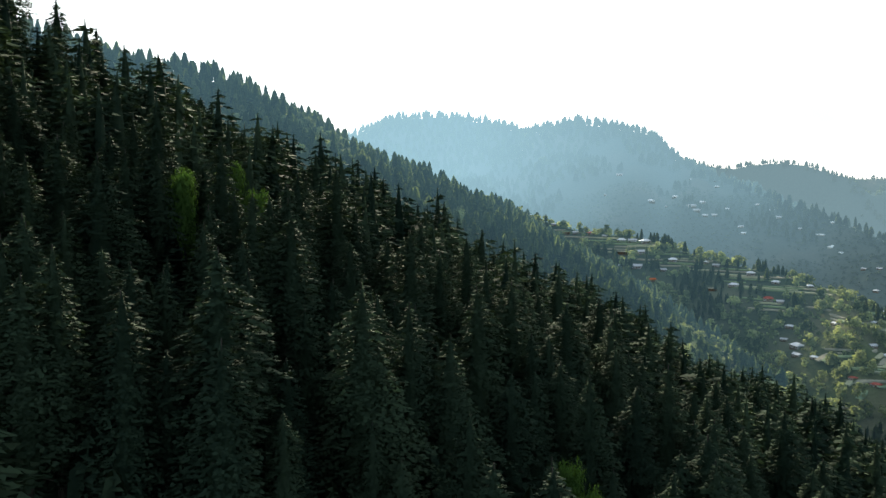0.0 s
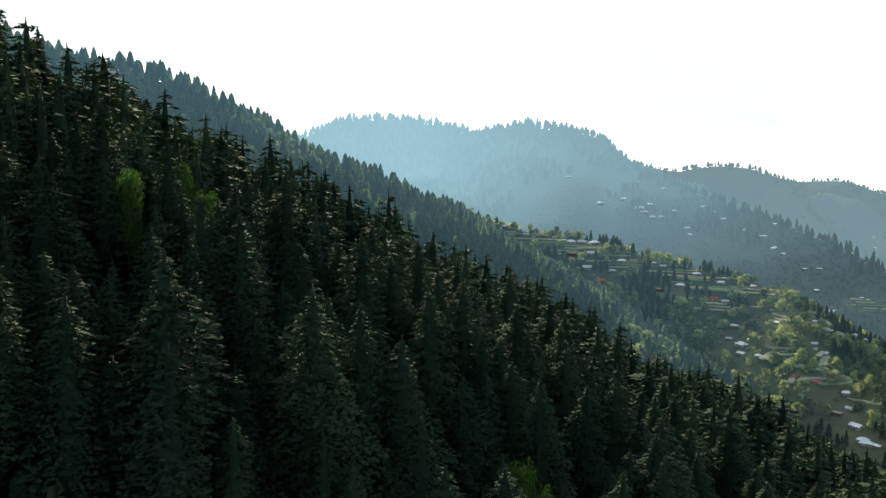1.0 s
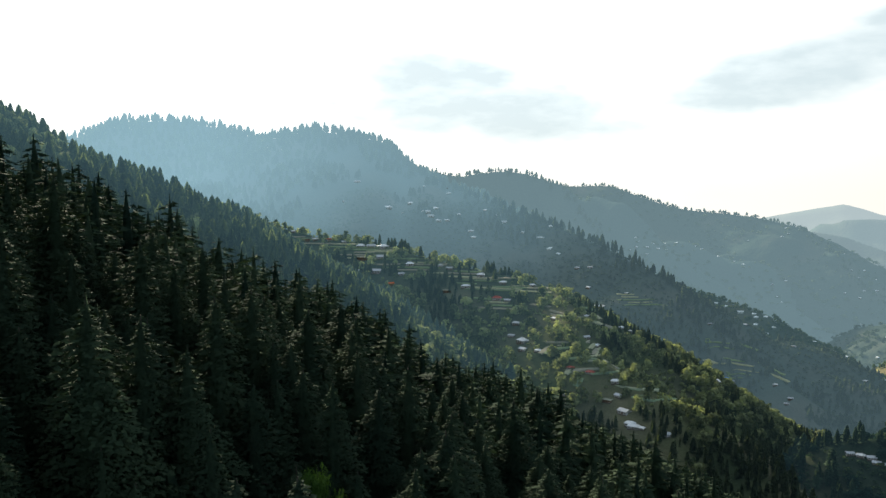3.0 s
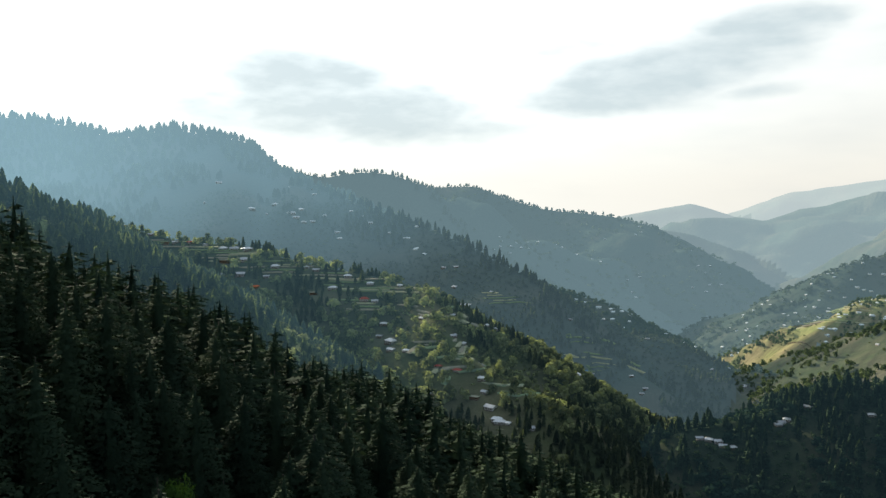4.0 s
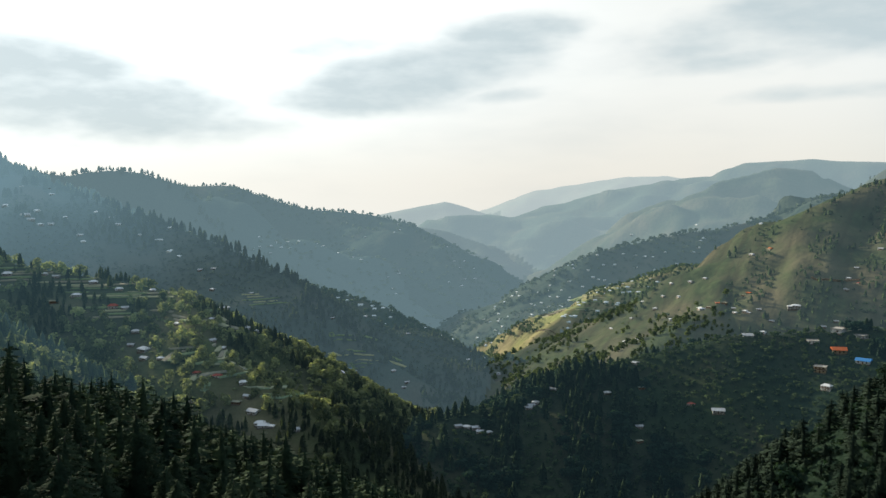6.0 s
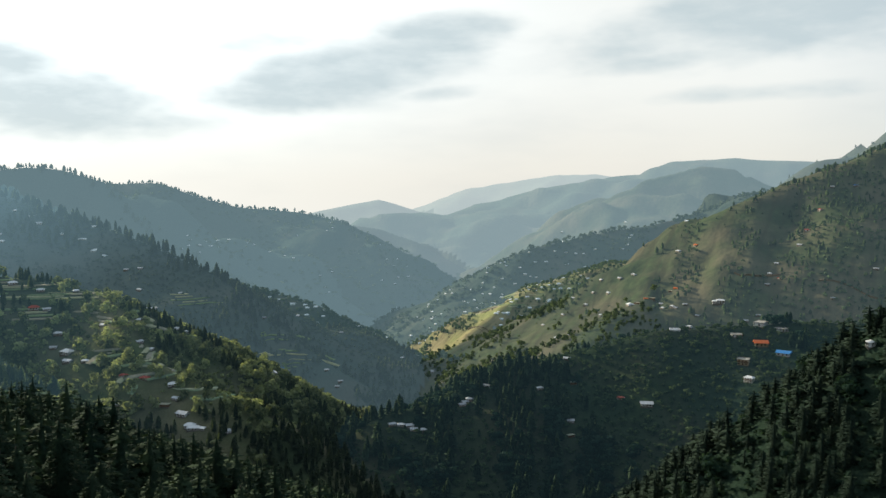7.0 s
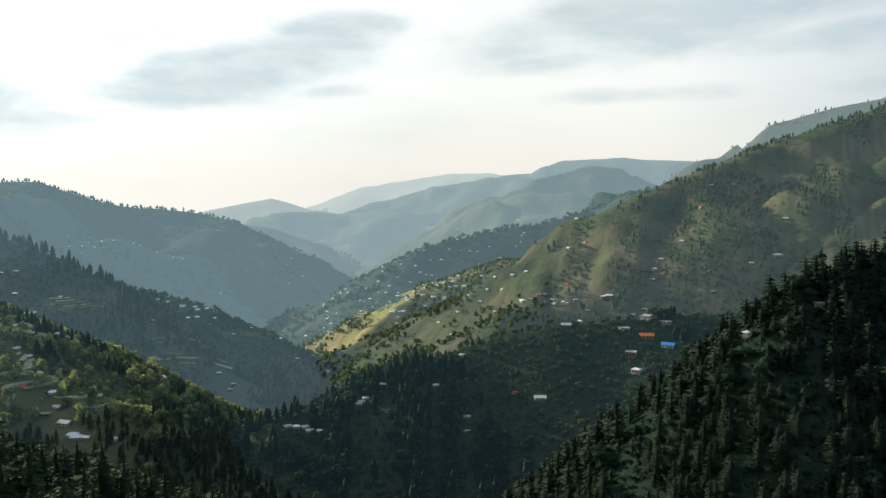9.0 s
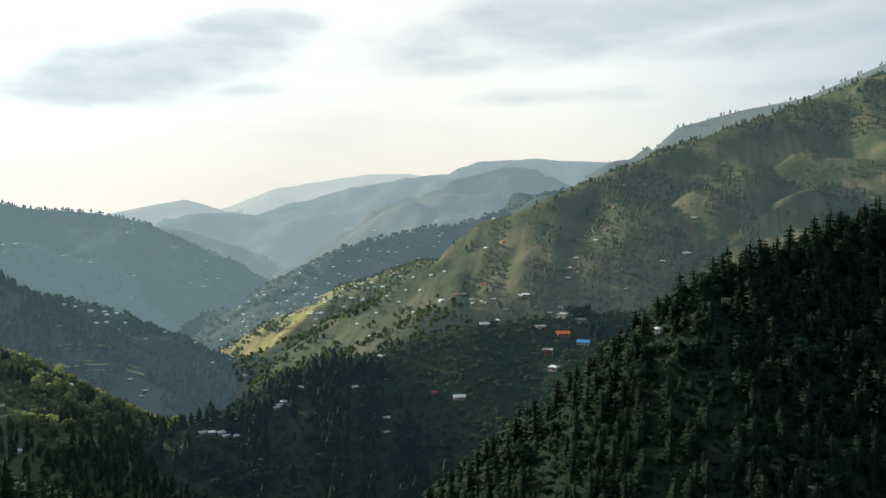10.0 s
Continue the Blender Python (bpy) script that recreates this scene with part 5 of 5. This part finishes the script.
# forest of the double-topped hill
x, y, h, w = sow(-12, 32, 1250, 2350, 13.0, 10, 0.0, 0.0)
thick = rough(x, y, 140, 71) + 0.5 * rough(x, y, 45, 72)
high = (h - 300) / 260
ok = of_ridge(w, "C") & clear_of(x, y) & (thick + high > 0.95)
near_c = np.hypot(x, y) < 1560
wood("hazy conifer forest on the double-topped hill", "conifer_forest", TINY, spots(x[ok & ~near_c], y[ok & ~near_c], h[ok & ~near_c], 18, 0.4, 1.5), HAZED_LEAVES["C"], 10)
wood("conifers on the shoulder of the double-topped hill", "conifer_forest", TINY, spots(x[ok & near_c], y[ok & near_c], h[ok & near_c], 16, 0.4, 1.3), HAZED_LEAVES["C"], 11)


def crest_trees(name, step, tall, spread, mat, seed, b0=-60, b1=120, templates=None, wide=1.2, label="row of trees along the far crest"):
    """Trees in a loose row along a crest line."""
    g = np.random.default_rng(seed)
    pts = []
    line = RIDGES[name]
    for (p0, r0, _), (p1, r1, _) in zip(line, line[1:]):
        ax, ay = plan(p0, r0)
        bx, by = plan(p1, r1)
        n = max(1, int(math.hypot(bx - ax, by - ay) / step))
        for i in range(n):
            s = (i + g.uniform(0, 1)) / n
            if b0 < p0 + (p1 - p0) * s < b1 and g.uniform() < 0.85:
                for _ in range(2):
                    pts.append((ax + (bx - ax) * s + g.normal(0, 9), ay + (by - ay) * s + g.normal(0, 9)))
    x, y = np.array(pts).T
    h, _ = on_sheet(x, y)
    sp = spots(x, y, h, tall, spread, wide)
    wood(label, "crest_trees", templates or TINY, sp[clear_of(x, y)], mat, seed)


crest_trees("C", 10, 20, 0.35, HAZED_LEAVES["C"], 20, b1=19)
crest_trees("C", 8, 17, 0.45, HAZED_LEAVES["C"], 21, b0=19, b1=36)
crest_trees("D", 9, 15, 0.35, HAZED_LEAVES["D"], 22, wide=1.6)
crest_trees("E", 11, 11, 0.5, HAZED_LEAVES["E"], 23, wide=1.8)
crest_trees("L", 22, 11, 0.4, HAZED_LEAVES["L"], 24, wide=1.5)
crest_trees("I", 10, 11, 0.4, HAZED_LEAVES["I"], 25, templates=ROUND_TINY)
crest_trees("K", 22, 10, 0.5, GROVE_LEAVES, 26, b0=61, wide=1.5)
crest_trees("C2", 9, 8, 0.4, HAZED_LEAVES["C2"], 27, templates=ROUND_TINY)

# bushes and groves on the grassy slopes
x, y, h, w = sow(44, 96, 950, 2300, 9.5, 12, 0.0, 0.2)
thick = rough(x, y, 110, 81) + 0.7 * rough(x, y, 35, 82)
low_k = np.clip((330 - h) / 160, -0.4, 1)
bearing = np.degrees(np.arctan2(x, y))
gully = np.abs(rough(0.32 * x - 0.95 * y, (0.95 * x + 0.32 * y) * 0.22, 75, 91) - 0.5) * 2
hill = 0.55 * low_k + 0.30 * np.clip((bearing - 63) / 6, 0, 1) - 0.55 * (gully - 0.35)
spur = -0.55 * of_ridge(w, "J") * (bearing < 51.7) + 0.42 * (bearing > 52.2) + 0.4 * low_k
grown = np.where(of_ridge(w, "J", "R"), spur, hill) - 0.15 * of_ridge(w, "S")
ok = of_ridge(w, "K", "N", "J", "R", "S") & clear_of(x, y) & (thick + grown > 0.96)
con = ok & (rough(x, y, 12, 83) > 0.55)
sunny = of_ridge(w, "J", "R", "S")
wood("green trees between the terraces of the sunny spur", "mixed_wood", ROUND_LOW, spots(x[ok & sunny], y[ok & sunny], h[ok & sunny], 7.5, 0.45, 1.0), HILL_LEAVES, 52)
con, ok_shrub = con & ~sunny, ok & ~con & ~sunny
wood("dark groves on the dry grass slope", "mixed_wood", TINY, spots(x[con], y[con], h[con], 8.5, 0.45, 1.4), GROVE_LEAVES, 13)
wood("bushes on the dry grass slope", "bushes", ROUND_TINY, spots(x[ok_shrub], y[ok_shrub], h[ok_shrub], 5.5, 0.4, 1.25), GROVE_LEAVES, 14)
few = of_ridge(w, "K", "N", "J", "R", "S") & ~ok & clear_of(x, y) & (rough(x, y, 6, 84) > 0.72)
for land, leaves, seed in ((sunny, HILL_LEAVES, 53), (~sunny & (rough(x, y, 60, 89) > 0.6), GROVE_LEAVES, 34)):
    here = few & land
    wood("small bushes dotted over the dry grass", "bushes", ROUND_TINY, spots(x[here], y[here], h[here], 2.4, 0.5, 1.4), leaves, seed)
x, y, h, w = sow(40, 74, 1850, 2450, 15.0, 13, 0.0, 0.0)
ok = of_ridge(w, "I") & (rough(x, y, 100, 85) + 0.6 * rough(x, y, 30, 86) > 0.72)
wood("hazy trees on the far valley side", "mixed_wood", ROUND_TINY, spots(x[ok], y[ok], h[ok], 7, 0.4, 1.4), HAZED_LEAVES["I"], 15)
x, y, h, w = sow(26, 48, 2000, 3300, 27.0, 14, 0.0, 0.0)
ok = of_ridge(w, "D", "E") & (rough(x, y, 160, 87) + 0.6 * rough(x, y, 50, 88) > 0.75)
wood("hazy woods of the far ridge", "mixed_wood", ROUND_TINY, spots(x[ok], y[ok], h[ok], 9, 0.4, 1.5), HAZED_LEAVES["E"], 36)
